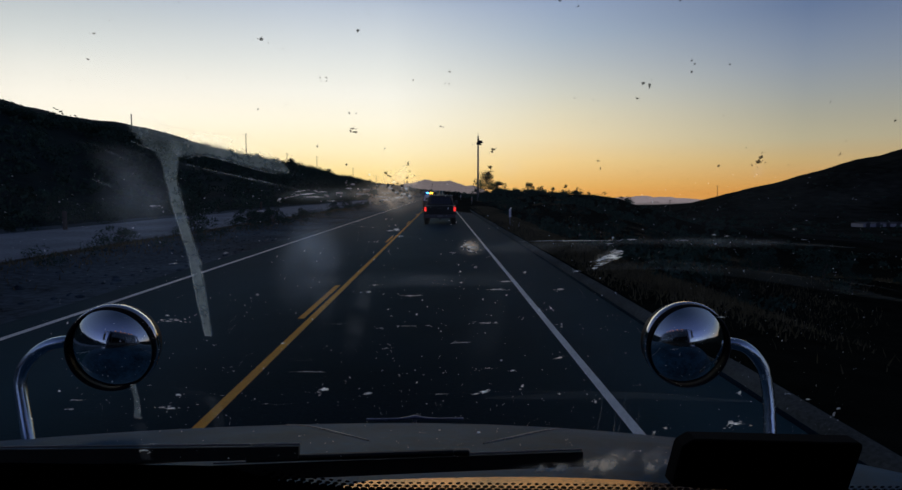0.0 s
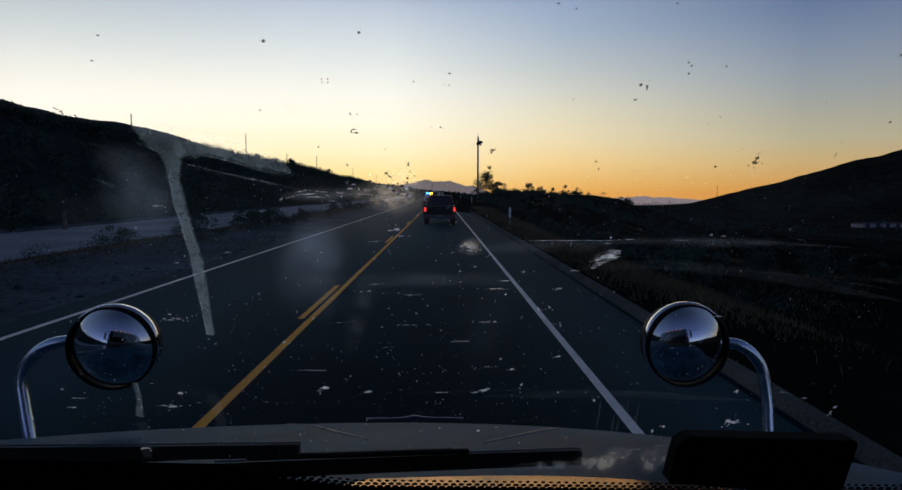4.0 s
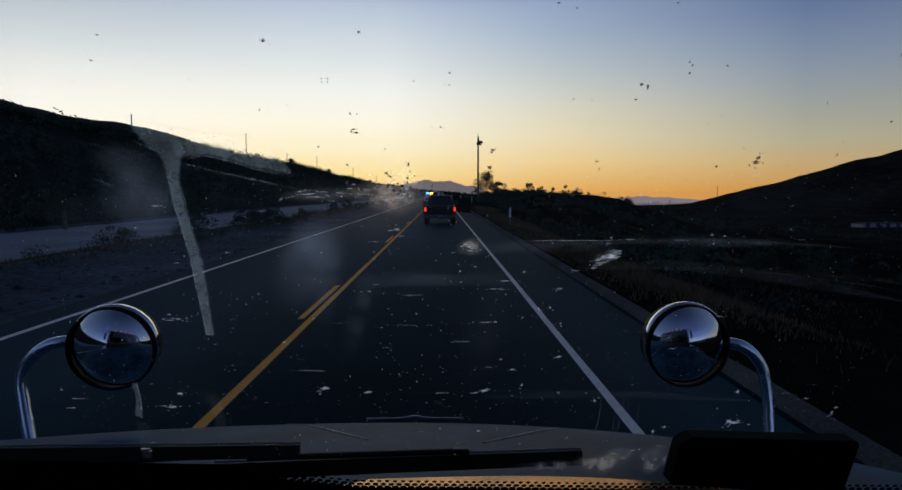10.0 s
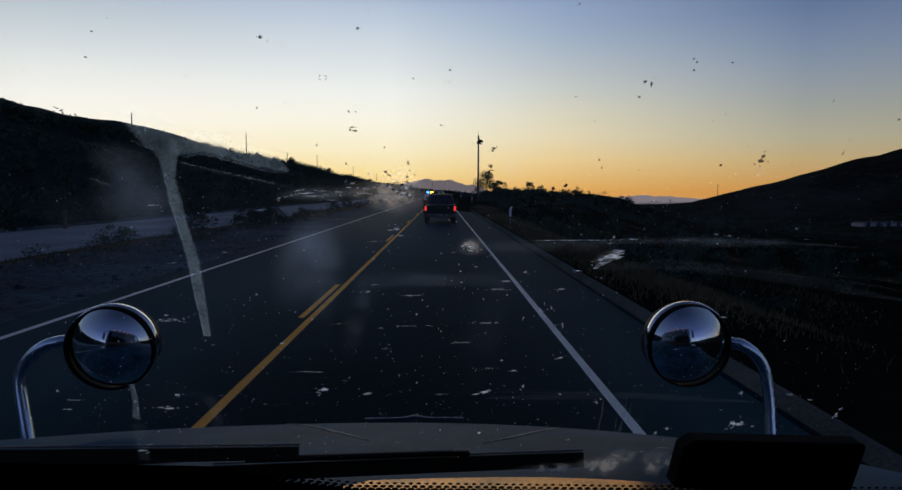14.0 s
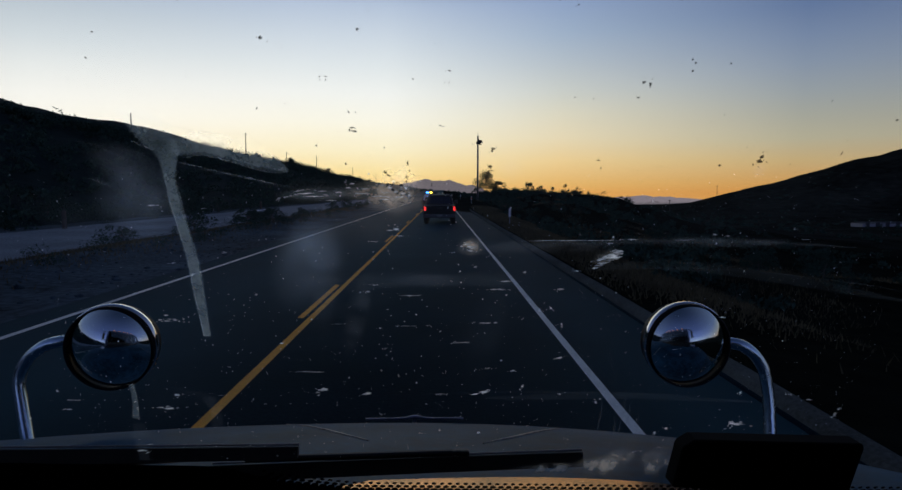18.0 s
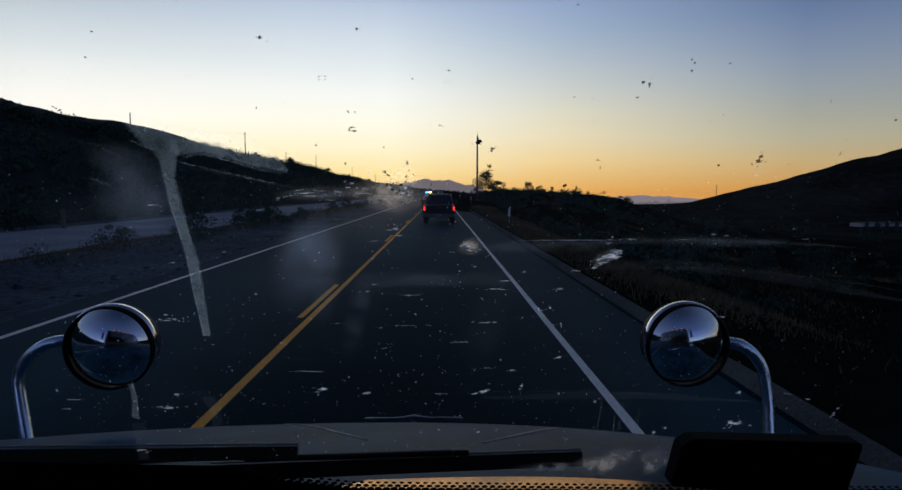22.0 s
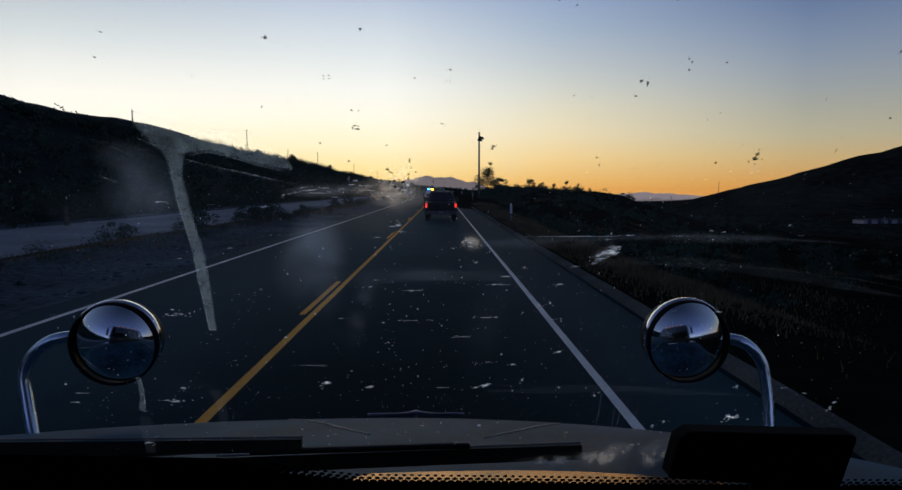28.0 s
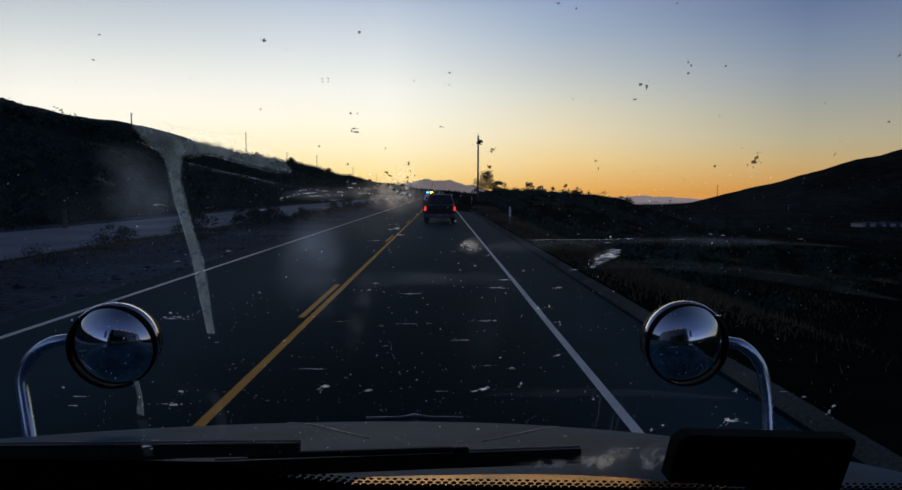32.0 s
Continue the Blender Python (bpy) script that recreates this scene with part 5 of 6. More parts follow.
streak([(-0.2460, 0.4560), (-0.2330, 0.4565), (-0.215, 0.4600), (-0.194, 0.4555), (-0.170, 0.4470), (-0.152, 0.4400), (-0.1405, 0.4325)], [0.014, 0.018, 0.022, 0.024, 0.022, 0.014, 0.003], M_THIN_SMEAR, "streak", "pale smear along the pane", 0.0045, 2, 0.1, (11, 0))
streak([(-0.346, 0.18), (-0.348, 0.153), (-0.354, 0.129)], [0.0065, 0.006, 0.0085], M_FLARE, "streak", "dried pale run down the pane", 0.004, 3)
streak([(-0.264, 0.161), (-0.26, 0.135), (-0.264, 0.088)], [0.016, 0.012, 0.012], M_FAINT, "streak", "faint dried run", 0.004, 4)
streak([(-0.352, 0.12), (-0.36, 0.06)], [0.014, 0.012], M_FAINT, "streak", "faint dried run", 0.004, 5)

TRACES = ([(0.012, 0.35), (0.132, 0.357), (0.278, 0.36), (0.415, 0.352)], [(0.147, 0.328), (0.284, 0.327), (0.428, 0.31), (0.49, 0.297)], [(-0.09, 0.297), (-0.03, 0.299), (-0.004, 0.287)],
          [(-0.085, 0.161), (0.085, 0.165), (0.24, 0.161), (0.29, 0.155)], [(-0.25, 0.44), (-0.19, 0.428), (-0.135, 0.416), (-0.08, 0.404)], [(-0.335, 0.464), (-0.295, 0.455), (-0.26, 0.449)],
          [(-0.1165, 0.3677), (-0.1155, 0.3484), (-0.1203, 0.3285), (-0.1311, 0.308)], [(-0.3202, 0.1853), (-0.2914, 0.1699), (-0.2633, 0.1611), (-0.2676, 0.1165)],
          [(-0.0268, 0.5431), (-0.0179, 0.5304), (-0.0162, 0.5164), (-0.0084, 0.5076), (-0.0064, 0.5001), (-0.0029, 0.4914), (0.0148, 0.4935)],
          [(-0.3626, 0.5518), (-0.3374, 0.5428), (-0.3091, 0.5266), (-0.2979, 0.4973), (-0.2833, 0.4872)], [(0.100, 0.5034), (0.137, 0.5026), (0.1737, 0.5021)])
for q, (arc, wide) in enumerate((([(0.147, 0.328), (0.215, 0.3325), (0.284, 0.327), (0.36, 0.314), (0.428, 0.300), (0.49, 0.287)], 0.013), ([(0.012, 0.352), (0.132, 0.357), (0.278, 0.360), (0.415, 0.352)], 0.006),
                                ([(-0.10, 0.304), (-0.02, 0.3145), (0.05, 0.312), (0.12, 0.300)], 0.012), ([(0.05, 0.156), (0.20, 0.158), (0.36, 0.148)], 0.010))):
    streak(arc, [wide * .3, wide, wide, wide * .8, wide * .2], M_BAND, "wiper_trace", "soft curved wiper band", 0.0041 + 0.00003 * q, 20 + q, 0.15)
for q, arc in enumerate(TRACES):
    streak(arc, [0.0006, 0.0016, 0.0018, 0.0005], M_FAINT if q < 7 else M_FAINTEST, "wiper_trace", "faint curved wiper trace", 0.0042, 30 + q, 0.4)

# thin dribbles down the lower glass
for q, (x, w0, w1) in enumerate(((0.186, 0.155, 0.098), (0.212, 0.168, 0.100), (0.219, 0.150, 0.112), (0.232, 0.140, 0.085), (0.205, 0.128, 0.078))):
    streak([(x, w0), (x + 0.001, (w0 + w1) / 2), (x - 0.0005, w1)], [0.0006, 0.0012, 0.0015], M_FAINT_RUN, "dribble", "thin dried dribble", 0.0044, 210 + q, 0.3)

# bright dried rims along the edges of the large run
RIMS = ([(-0.2335, 0.4455), (-0.2150, 0.4480), (-0.194, 0.4425), (-0.170, 0.4345), (-0.152, 0.4310), (-0.142, 0.4312)], [(-0.2545, 0.2465), (-0.2495, 0.2440), (-0.2445, 0.2475)], [(-0.304, 0.454), (-0.286, 0.444)], [(-0.325, 0.426), (-0.301, 0.416)],
        [(-0.238, 0.441), (-0.199, 0.431), (-0.154, 0.42)], [(-0.278, 0.462), (-0.257, 0.452)], [(-0.345, 0.182), (-0.346, 0.153), (-0.351, 0.130)], [(-0.357, 0.1295), (-0.352, 0.1265), (-0.347, 0.1300)])
RIMS += ([(0.2590, 0.0718), (0.2640, 0.0738), (0.2720, 0.0735), (0.2795, 0.0725)], [(0.2471, 0.0600), (0.2500, 0.0530), (0.2560, 0.0440)])
for q, line in enumerate(RIMS):
    streak(line, [0.0006, 0.0012, 0.0008, 0.0013, 0.0006], M_RIM, "dried_rim", "bright dried rim", 0.0052, 130 + q, 0.6)

# brushed strokes of the rubbed smear over the verge
rs2 = np.random.RandomState(45)
for q in range(24):
    t = rs2.beta(1.6, 1.6)
    x0, w0 = 0.152 + 0.027 * t + rs2.normal(0, .0035), 0.3295 + 0.019 * t + rs2.normal(0, .0025)
    ln = rs2.uniform(0.004, 0.015)
    streak([(x0 - ln * .4, w0 - ln * .05), (x0, w0), (x0 + ln * .6, w0 + ln * rs2.uniform(.0, .35))], [0.0003, rs2.uniform(0.0010, 0.0036), 0.0003], M_STROKE_EDGE, "smear", "rubbed white smear", 0.0048 + q * 0.00002, 70 + q, 0.5)


def film_patch(x, w, sx, sw, mat, tilt=0.0, off=0.006, shift=0.0):
    """A soft patch on the pane, for dust film and painted-in glare."""
    bm = bmesh.new()
    bm.faces.new([bm.verts.new((shift + a * sx, 0, shift + b * sw)) for a, b in ((-1, -1), (1, -1), (1, 1), (-1, 1))])
    ob = part("dust_glare_film", bm, mat, screen, "thin film of pale dust and painted-in glare on the glass")
    up = Vector((0, -0.394, 0.919))
    plane = Matrix((Vector((1, 0, 0)), Vector((0, 0.919, 0.394)), up)).transposed().to_4x4()
    ob.matrix_basis = Matrix.Translation(glass_at(x, w, off)) @ plane @ Matrix.Rotation(radians(-tilt), 4, "Y") @ Matrix.Translation((-shift, 0, -shift))


# Dust patches, plus one wide M_GLARE veil that imitates horizon glare.
FILMS = ((-0.118, 0.300, 0.022, 0.075, M_HAZE_WISP, -14), (-0.088, 0.270, 0.018, 0.085, M_HAZE_WISP, -16), (-0.284, 0.405, 0.062, 0.075, M_HAZE, 0), (-0.292, 0.440, 0.050, 0.030, M_HAZE_WISP, -25), (-0.135, 0.332, 0.050, 0.085, M_HAZE, -24), (-0.125, 0.352, 0.045, 0.045, M_HAZE, 60),
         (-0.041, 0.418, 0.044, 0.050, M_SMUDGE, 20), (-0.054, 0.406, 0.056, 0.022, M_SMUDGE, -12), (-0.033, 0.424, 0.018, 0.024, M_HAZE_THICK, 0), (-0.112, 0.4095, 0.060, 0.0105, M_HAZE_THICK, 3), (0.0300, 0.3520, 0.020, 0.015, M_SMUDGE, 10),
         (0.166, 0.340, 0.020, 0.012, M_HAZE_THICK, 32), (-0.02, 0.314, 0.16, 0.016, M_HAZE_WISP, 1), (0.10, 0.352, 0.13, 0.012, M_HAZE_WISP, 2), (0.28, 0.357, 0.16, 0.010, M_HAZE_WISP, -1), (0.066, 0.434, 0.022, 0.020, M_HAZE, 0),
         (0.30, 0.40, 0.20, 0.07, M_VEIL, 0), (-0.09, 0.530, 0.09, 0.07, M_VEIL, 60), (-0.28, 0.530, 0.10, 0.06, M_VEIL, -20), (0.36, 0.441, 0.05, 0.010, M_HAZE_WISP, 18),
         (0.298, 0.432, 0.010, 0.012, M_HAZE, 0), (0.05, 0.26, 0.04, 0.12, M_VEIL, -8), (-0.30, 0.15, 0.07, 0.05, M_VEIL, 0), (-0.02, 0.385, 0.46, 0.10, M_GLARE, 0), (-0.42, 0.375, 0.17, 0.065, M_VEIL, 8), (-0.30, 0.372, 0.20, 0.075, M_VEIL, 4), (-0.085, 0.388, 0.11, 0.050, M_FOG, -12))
# dried mud low on the glass between the wiper and the device
FILMS += ((0.200, 0.040, 0.050, 0.030, M_MUD, 0), (0.222, 0.052, 0.026, 0.024, M_MUD, 30), (0.270, 0.045, 0.034, 0.034, M_MUD, -20), (0.140, 0.034, 0.070, 0.016, M_MUD, 0))
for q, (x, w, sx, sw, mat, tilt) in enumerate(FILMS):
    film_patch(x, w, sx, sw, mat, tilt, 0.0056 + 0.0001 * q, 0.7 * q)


def marks(name, spots, mat, label, seed, off):
    """Separate small marks on the pane: (x, w, half width and half height in mm, slope in degrees), each with a ragged outline and crumbs."""
    rs = np.random.RandomState(seed)
    bm = bmesh.new()
    thick = bm.verts.layers.float.new("thickness")

    def blob(x, w, sx, sw, slope, rough):
        m = 8 if max(sx, sw) < 0.0012 else 14
        c, d = math.cos(slope), math.sin(slope)
        core, ring = [], []
        for k in range(m):
            a = k * math.tau / m
            rr = rs.uniform(1 - rough, 1.05)
            for reach, row in ((0.78, core), (1.24, ring)):
                u, v = math.cos(a) * sx * rr * reach, math.sin(a) * sw * rr * reach
                row.append(bm.verts.new(glass_at(x + u * c - v * d, w + u * d + v * c, off)))
            core[-1][thick] = 0.9
        mid = bm.verts.new(glass_at(x, w, off))
        mid[thick] = 1.0
        for k in range(m):
            n = (k + 1) % m
            bm.faces.new((mid, core[k], core[n]))
            bm.faces.new((core[k], ring[k], ring[n], core[n]))

    for spot in spots:
        x, w, sx, sw = spot[0], spot[1], spot[2] / 1000, spot[3] / 1000
        slope = radians(spot[4]) if len(spot) > 4 else 0.0
        blob(x, w, sx * 0.85, sw * 0.85, slope, 0.5)
        for _ in range(int(min(6, max(sx, sw) * 1400))):
            u, v = rs.normal(0, 0.8) * sx, rs.normal(0, 1.0) * sw
            blob(x + u * math.cos(slope) - v * math.sin(slope), w + u * math.sin(slope) + v * math.cos(slope), sx * rs.uniform(.1, .3), sw * rs.uniform(.15, .45), slope, 0.6)
    ob = part(name, bm, mat, screen, label)
    ob["kind"] = "stuff"


DARK_A = [(-0.0685, 0.5573, 2.00, 1.60), (-0.1488, 0.5498, 3.00, 2.00), (-0.1318, 0.5425, 0.75, 0.60), (-0.1033, 0.5187, 1.00, 0.75), (-0.0979, 0.5187, 1.25, 1.00), (-0.1031, 0.5158, 1.00, 0.75),
          (-0.0982, 0.5158, 1.00, 0.75), (-0.0808, 0.4880, 1.75, 0.90, -50), (-0.0748, 0.4880, 0.72, 1.00), (-0.0788, 0.4741, 3.00, 1.00), (-0.0770, 0.4709, 3.60, 1.25), (-0.0810, 0.4720, 1.20, 2.00),
          (-0.0004, 0.4763, 1.25, 1.00), (0.0021, 0.4753, 0.75, 0.60), (-0.0086, 0.4763, 0.72, 0.50), (0.0075, 0.5238, 2.00, 0.90, -10), (0.0070, 0.5137, 0.60, 1.10), (-0.1353, 0.4955, 0.75, 0.75),
          (-0.1602, 0.4914, 0.75, 1.50, -20), (-0.1119, 0.4576, 1.20, 1.30), (-0.0512, 0.4555, 1.50, 0.75, 25), (-0.0870, 0.4401, 1.25, 1.50), (-0.0254, 0.5503, 0.48, 0.60), (-0.0783, 0.4215, 2.50, 1.20)]
DARK_B = [(-0.0512, 0.4318, 2.50, 1.80, -25), (-0.0482, 0.4289, 3.00, 1.25, -30), (-0.0304, 0.4407, 1.20, 3.00), (-0.0249, 0.4295, 1.00, 1.00), (-0.0369, 0.4192, 3.60, 2.10), (-0.0411, 0.4215, 1.80, 1.00),
          (-0.0451, 0.4146, 2.40, 1.50, -40), (-0.0318, 0.4272, 1.25, 2.00), (-0.0320, 0.4227, 1.20, 1.80), (-0.0290, 0.4335, 0.75, 1.80), (-0.0085, 0.4198, 0.50, 2.70, -15), (0.0965, 0.5804, 2.00, 0.80),
          (0.1118, 0.5766, 1.20, 0.80), (0.1947, 0.5809, 1.20, 1.00), (0.2136, 0.5336, 1.10, 1.00), (0.2166, 0.5307, 1.30, 1.30), (0.2154, 0.5245, 1.20, 1.50, 30), (0.2470, 0.5308, 1.50, 0.80),
          (0.1751, 0.5147, 2.00, 2.00), (0.1810, 0.5122, 1.30, 3.00), (0.1722, 0.5013, 2.00, 1.00), (0.1084, 0.5016, 0.75, 0.50), (0.1169, 0.5016, 1.20, 0.70), (0.1332, 0.5002, 0.90, 0.70)]
DARK_C = [(0.0474, 0.4546, 2.50, 1.80), (0.0464, 0.4524, 1.50, 1.80), (0.0454, 0.4375, 2.50, 2.40), (0.0435, 0.4318, 2.50, 2.50), (0.0426, 0.4267, 3.00, 3.00), (0.0466, 0.4335, 4.20, 0.60),
          (0.0420, 0.4278, 5.40, 0.40), (0.1443, 0.4437, 1.60, 1.20), (0.1478, 0.4364, 0.54, 2.40), (0.2578, 0.4387, 1.80, 1.30), (0.2952, 0.4471, 3.60, 2.50, 35), (0.2937, 0.4427, 3.60, 3.60, 40),
          (0.2409, 0.4799, 0.80, 0.80), (0.2513, 0.4862, 0.70, 1.10), (0.3440, 0.4987, 0.45, 1.75), (0.3682, 0.4505, 0.48, 3.50, -15), (0.3683, 0.4371, 1.10, 1.80), (0.4079, 0.4818, 2.00, 1.50),
          (0.2318, 0.4640, 0.70, 0.70), (0.3234, 0.4399, 0.70, 0.84), (0.2791, 0.4565, 0.60, 0.72), (0.1478, 0.4885, 0.60, 0.60), (0.1387, 0.5121, 0.60, 0.50)]
DARK_D = [(-0.2848, 0.5541, 2.50, 0.64), (-0.2957, 0.5336, 1.75, 1.00, -30), (-0.2696, 0.5639, 0.80, 0.48), (-0.2163, 0.5178, 0.75, 0.75), (-0.3155, 0.5161, 0.48, 1.00), (-0.1820, 0.5423, 0.52, 0.52),
          (-0.1473, 0.4379, 0.75, 1.20), (-0.1076, 0.4204, 2.00, 0.72), (-0.0676, 0.4232, 1.20, 0.75), (0.0277, 0.4944, 0.60, 0.50), (0.0285, 0.4594, 0.60, 0.60), (0.0846, 0.4584, 0.60, 0.60),
          (0.1823, 0.4336, 0.84, 0.72), (0.2138, 0.4515, 0.60, 0.72), (0.0185, 0.5343, 0.50, 0.50), (-0.0588, 0.5702, 0.48, 0.60), (-0.0364, 0.4017, 1.80, 0.60), (-0.1883, 0.4607, 0.72, 0.60),
          (-0.2414, 0.4738, 0.70, 0.60), (0.3808, 0.4669, 0.60, 0.60)]
PALE_A = [(-0.0434, 0.3731, 4.80, 2.10), (-0.0496, 0.3718, 4.20, 0.72), (-0.0522, 0.3496, 0.96, 2.10), (0.0250, 0.3560, 6.50, 1.20, 10), (0.0300, 0.3530, 6.00, 2.85),
          (0.0290, 0.3490, 5.00, 1.12, -8), (0.1369, 0.3253, 4.80, 0.96), (0.1227, 0.3034, 6.00, 1.40), (0.0846, 0.3241, 2.40, 1.68), (0.0660, 0.3133, 7.80, 0.70),
          (0.0570, 0.3036, 12.00, 0.70), (0.0345, 0.3303, 2.40, 1.54), (0.0203, 0.3120, 1.32, 0.98), (-0.0749, 0.3012, 3.60, 1.12), (-0.0831, 0.3006, 1.80, 0.96), (-0.0303, 0.2962, 12.00, 0.72),
          (0.0461, 0.2611, 9.60, 0.72), (0.0576, 0.2617, 3.00, 0.98), (-0.0349, 0.2577, 14.40, 0.56), (0.0208, 0.2354, 8.40, 1.20), (0.1293, 0.2135, 7.80, 1.28, 18), (0.0661, 0.2106, 1.80, 1.60)]
PALE_B = [(0.0513, 0.1994, 5.60, 1.20, 10), (0.0796, 0.1959, 4.20, 1.60, 8), (0.0486, 0.1651, 7.00, 2.56, 10), (0.0383, 0.1618, 5.40, 1.08, 10), (-0.1331, 0.1699, 6.30, 3.60, 14), (-0.1406, 0.1657, 5.40, 1.26, 16),
          (-0.0844, 0.1635, 5.60, 2.24, 10), (-0.1446, 0.1958, 18.20, 0.63, -3), (-0.0016, 0.1621, 8.40, 0.54), (0.1355, 0.1610, 1.80, 2.40), (0.0919, 0.1733, 2.10, 2.40), (0.0896, 0.1682, 2.10, 1.12),
          (0.1785, 0.1485, 2.45, 2.70), (0.1826, 0.1528, 2.10, 1.60), (0.1033, 0.2778, 1.68, 3.20), (0.1288, 0.2577, 1.32, 4.40, 10), (-0.0477, 0.1894, 1.68, 2.70), (-0.1894, 0.2981, 1.80, 1.82),
          (-0.1717, 0.2356, 2.40, 1.60), (0.1670, 0.3569, 4.80, 0.72), (0.1869, 0.3614, 13.00, 0.42), (0.1314, 0.3602, 54.00, 0.42)]
PALE_C = [(-0.2719, 0.3982, 6.50, 1.20, -4), (-0.2130, 0.3473, 5.00, 0.84), (-0.2807, 0.2670, 9.00, 2.56, -3), (-0.2870, 0.2655, 6.00, 1.12), (-0.2990, 0.1634, 4.20, 3.20), (-0.3125, 0.1427, 10.20, 2.56, -2),
          (-0.3226, 0.1446, 6.30, 1.26), (-0.3591, 0.0761, 7.70, 2.40), (-0.4309, 0.1703, 2.40, 2.40), (-0.4152, 0.1566, 11.20, 0.72), (-0.4276, 0.1428, 7.20, 1.26), (0.3527, 0.1127, 11.20, 3.06, -3),
          (0.3447, 0.1147, 4.90, 4.00), (0.3445, 0.1612, 2.70, 3.24), (0.2992, 0.2674, 6.00, 0.80), (0.3474, 0.3726, 1.80, 1.56), (0.2694, 0.3664, 2.40, 1.40), (0.2828, 0.3651, 3.00, 0.98),
          (0.1364, 0.3666, 1.80, 1.40), (0.4652, 0.1274, 2.80, 4.50), (0.4674, 0.1355, 2.10, 2.70), (0.4277, 0.1501, 4.90, 0.81), (0.2557, 0.0987, 2.10, 5.00), (0.2682, 0.1061, 3.00, 2.00)]
PALE_D = [(-0.0889, 0.4221, 2.00, 1.20), (-0.0827, 0.4204, 3.00, 1.20), (-0.0862, 0.4163, 3.60, 0.75), (-0.0951, 0.4117, 5.40, 0.60), (-0.1110, 0.4129, 7.00, 0.60), (-0.1273, 0.4105, 8.00, 0.72, 6),
          (-0.1437, 0.4076, 8.00, 0.84, 10), (-0.1526, 0.4053, 3.00, 1.50, 30), (-0.1196, 0.4076, 12.00, 0.48), (-0.1323, 0.4134, 6.00, 0.48, 8), (-0.0737, 0.4105, 10.00, 0.54), (-0.0604, 0.4076, 11.00, 0.48),
          (-0.0681, 0.4152, 8.40, 0.60), (-0.0536, 0.4046, 7.20, 0.60), (-0.0361, 0.4105, 4.20, 1.80), (-0.0425, 0.4129, 3.60, 3.00), (-0.0477, 0.4163, 3.00, 3.00), (-0.0327, 0.4163, 2.40, 3.50),
          (-0.0389, 0.4070, 7.00, 0.96), (-0.0522, 0.4117, 5.40, 0.72), (-0.0297, 0.4082, 1.80, 3.60), (-0.0442, 0.4221, 3.00, 2.40, -30), (-0.0572, 0.4187, 6.00, 0.60), (-0.1038, 0.4035, 8.00, 0.42)]

rs1 = np.random.RandomState(77)
tiny_dark = [(rs1.uniform(-.42, .45), rs1.uniform(.42, .60), s, s * rs1.uniform(.6, 1.6)) for s in rs1.exponential(.18, 70) + .22]
fine_pale = [(rs1.uniform(-.42, .48), rs1.uniform(.06, .432), s, s * rs1.uniform(.6, 1.3)) for s in rs1.exponential(.17, 1700) + .23]
dashes = [(rs1.uniform(-.40, .42), rs1.uniform(.08, .41), rs1.uniform(1.5, 6), rs1.uniform(.15, .32), rs1.uniform(-4, 8)) for _ in range(26)]
marks("insect_spatter", DARK_A + DARK_B + DARK_C + DARK_D + tiny_dark, M_BUG, "dark dried insect splats", 1, 0.004)
marks("dried_spotting", PALE_A + PALE_B + PALE_C + PALE_D, M_SPOT, "pale dried spots and dashes", 2, 0.0045)
marks("dust_specks", fine_pale + dashes, M_SPECK, "fine pale dust specks", 3, 0.0047)


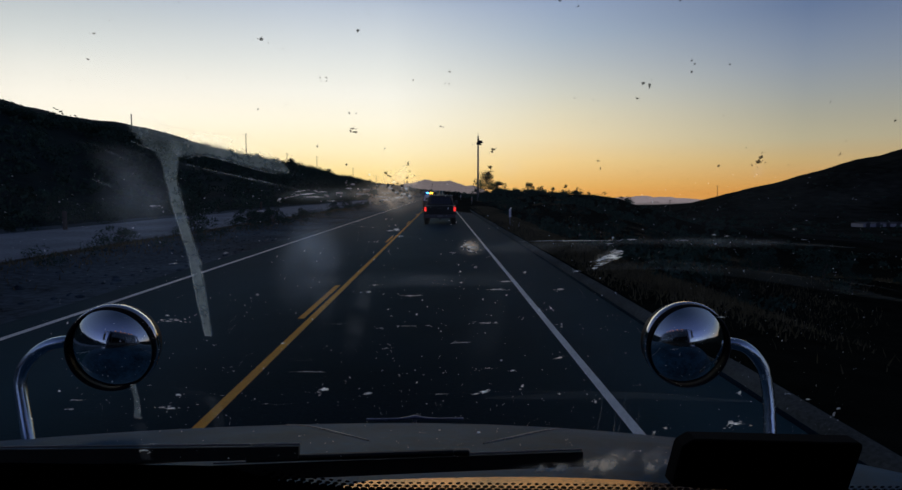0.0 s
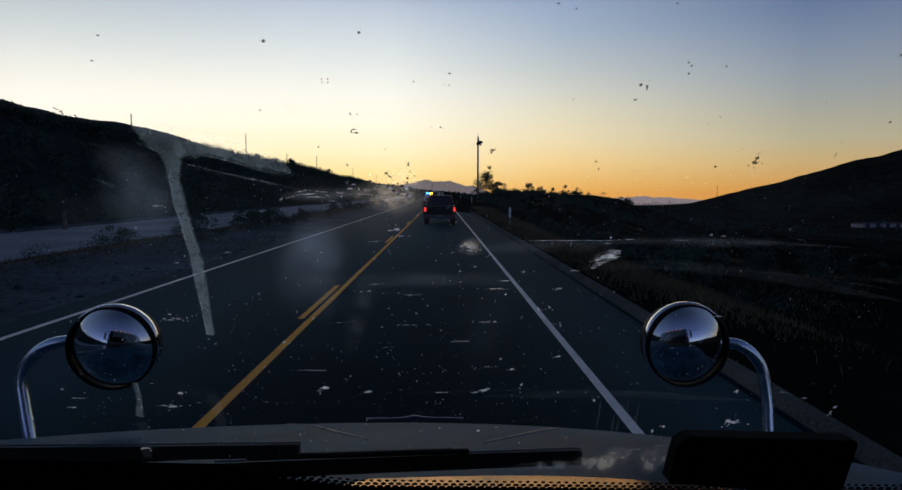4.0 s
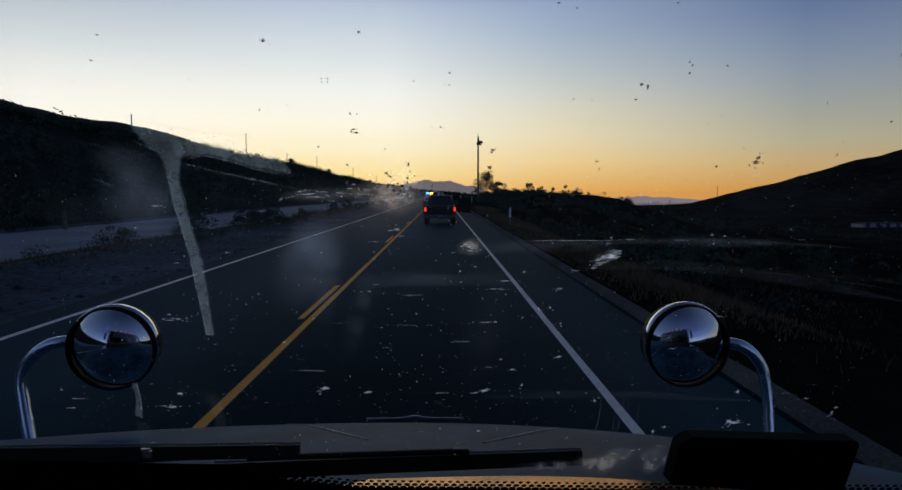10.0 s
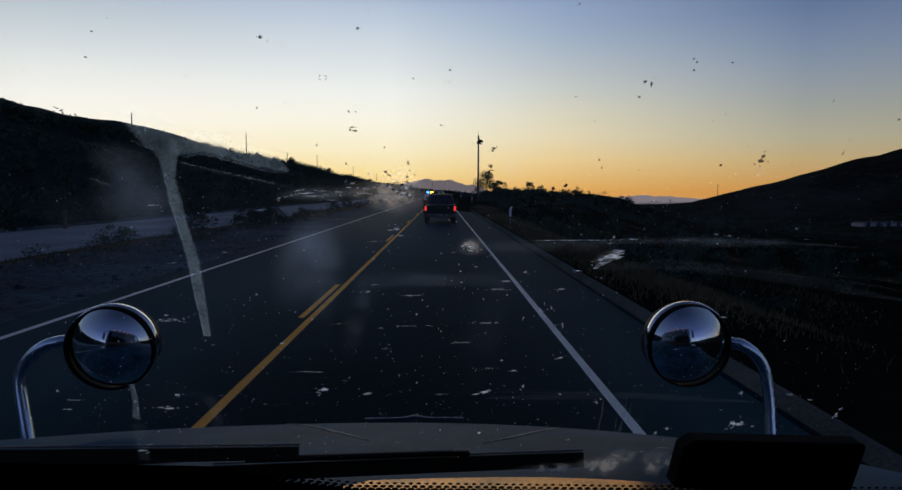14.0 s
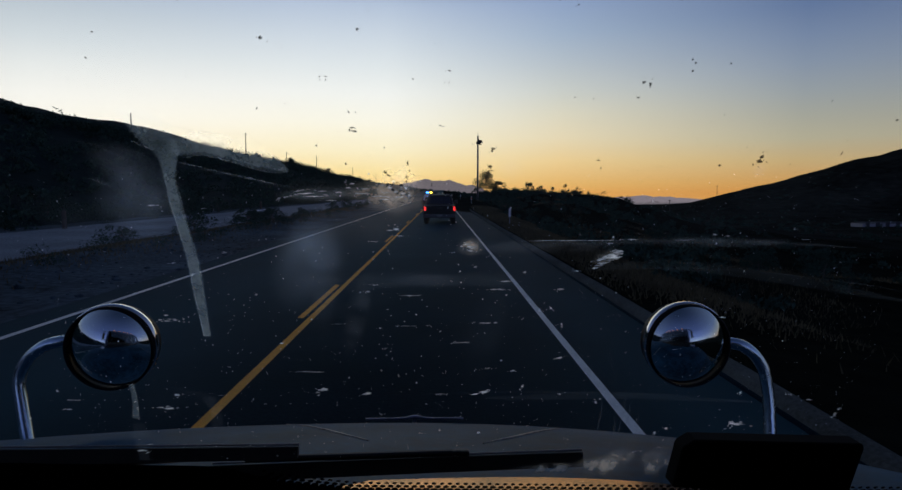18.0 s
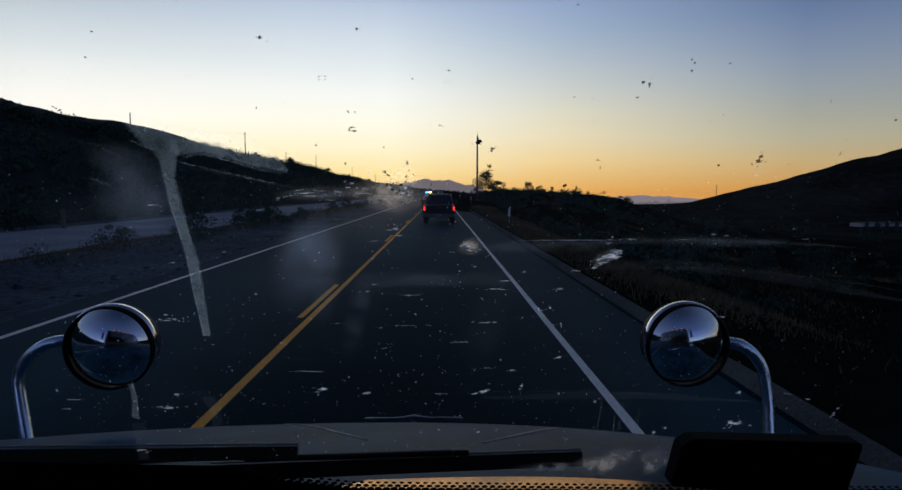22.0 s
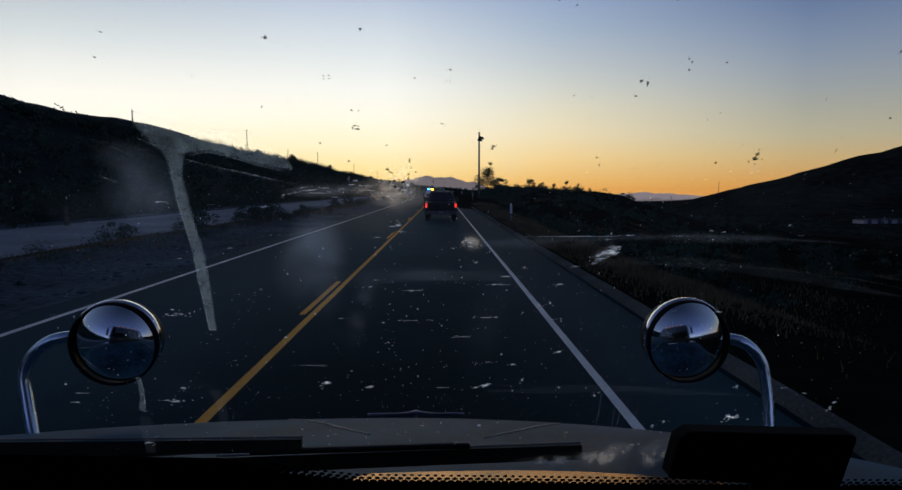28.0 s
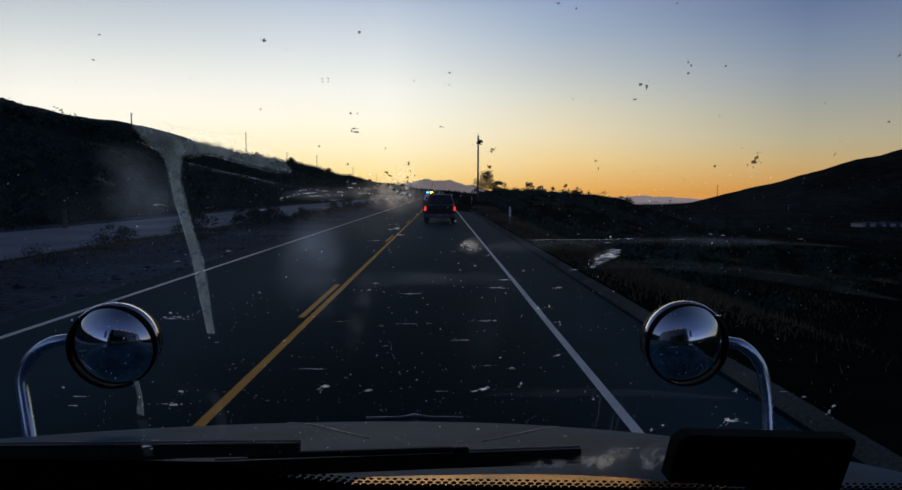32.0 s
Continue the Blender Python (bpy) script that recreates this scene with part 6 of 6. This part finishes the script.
def bar(pts, heights, depth):
    """A flat bar through points, of changing height."""
    return loft([[(p.x, p.y - depth, p.z - h / 2), (p.x, p.y + depth, p.z - h / 2 * .8), (p.x, p.y + depth, p.z + h / 2 * .8), (p.x, p.y, p.z + h / 2)] for p, h in zip(pts, heights)])


def wiper(arm, blade, heights, label):
    root = thing("wiper", pose(*blade[0]), label, "wiper", "windscreen wipers")
    o = Vector(blade[0])
    sp = [Vector(p) - o for p in smooth_path(blade, 5)]
    part("blade", bar(sp, [float(np.interp(i, [0, len(sp) - 1], heights)) for i in range(len(sp))], 0.006), M_BLACK, root)
    part("arm", tube([Vector(p) - o for p in smooth_path(arm, 5)], 0.0045, 8), M_SHELL, root)
    part("joint", new_box(Vector(arm[-1]) - o, (0.022, 0.012, 0.009), 0.003), M_SHELL, root)
    part("spine", tube([sp[0] + Vector((0, .008, heights[0] / 2)), sp[-1] + Vector((0, .008, heights[1] / 2))], 0.0016, 6), M_STEEL, root)


wiper([(-0.60, 0.744, 1.647), (-0.42, 0.742, 1.654), (-0.23, 0.737, 1.668)], [(-0.62, 0.730, 1.669), (-0.368, 0.730, 1.670), (-0.182, 0.729, 1.672)], (0.017, 0.014), "black windscreen wiper resting along the glass base")
wiper([(-0.25, 0.736, 1.660), (-0.079, 0.734, 1.665), (0.025, 0.733, 1.668)], [(-0.30, 0.745, 1.637), (-0.050, 0.741, 1.648), (0.183, 0.737, 1.657)], (0.020, 0.0165), "black windscreen wiper crossing the lower glass")


def dash_device():
    root = thing("dash_device", pose(0.303, 0.50, 1.592), "flat black device standing on the dashboard", "device")
    out = [(-0.0915, .1385), (-0.0890, .150), (-0.0830, .1765), (-0.0720, .1835), (0.0835, .1785), (0.0850, .1740), (0.0720, .128), (0.066, .126)]
    bm = loft([[(x, y, z) for x, z in out] for y in (0.020, 0.040)])
    part("panel", soft_edges(bm, 0.0015, 1), M_INTERIOR, root)
    part("stand", tube([(0, .03, .0), (0, .03, .14)], [.02, .008], 10), M_INTERIOR, root)


dash_device()
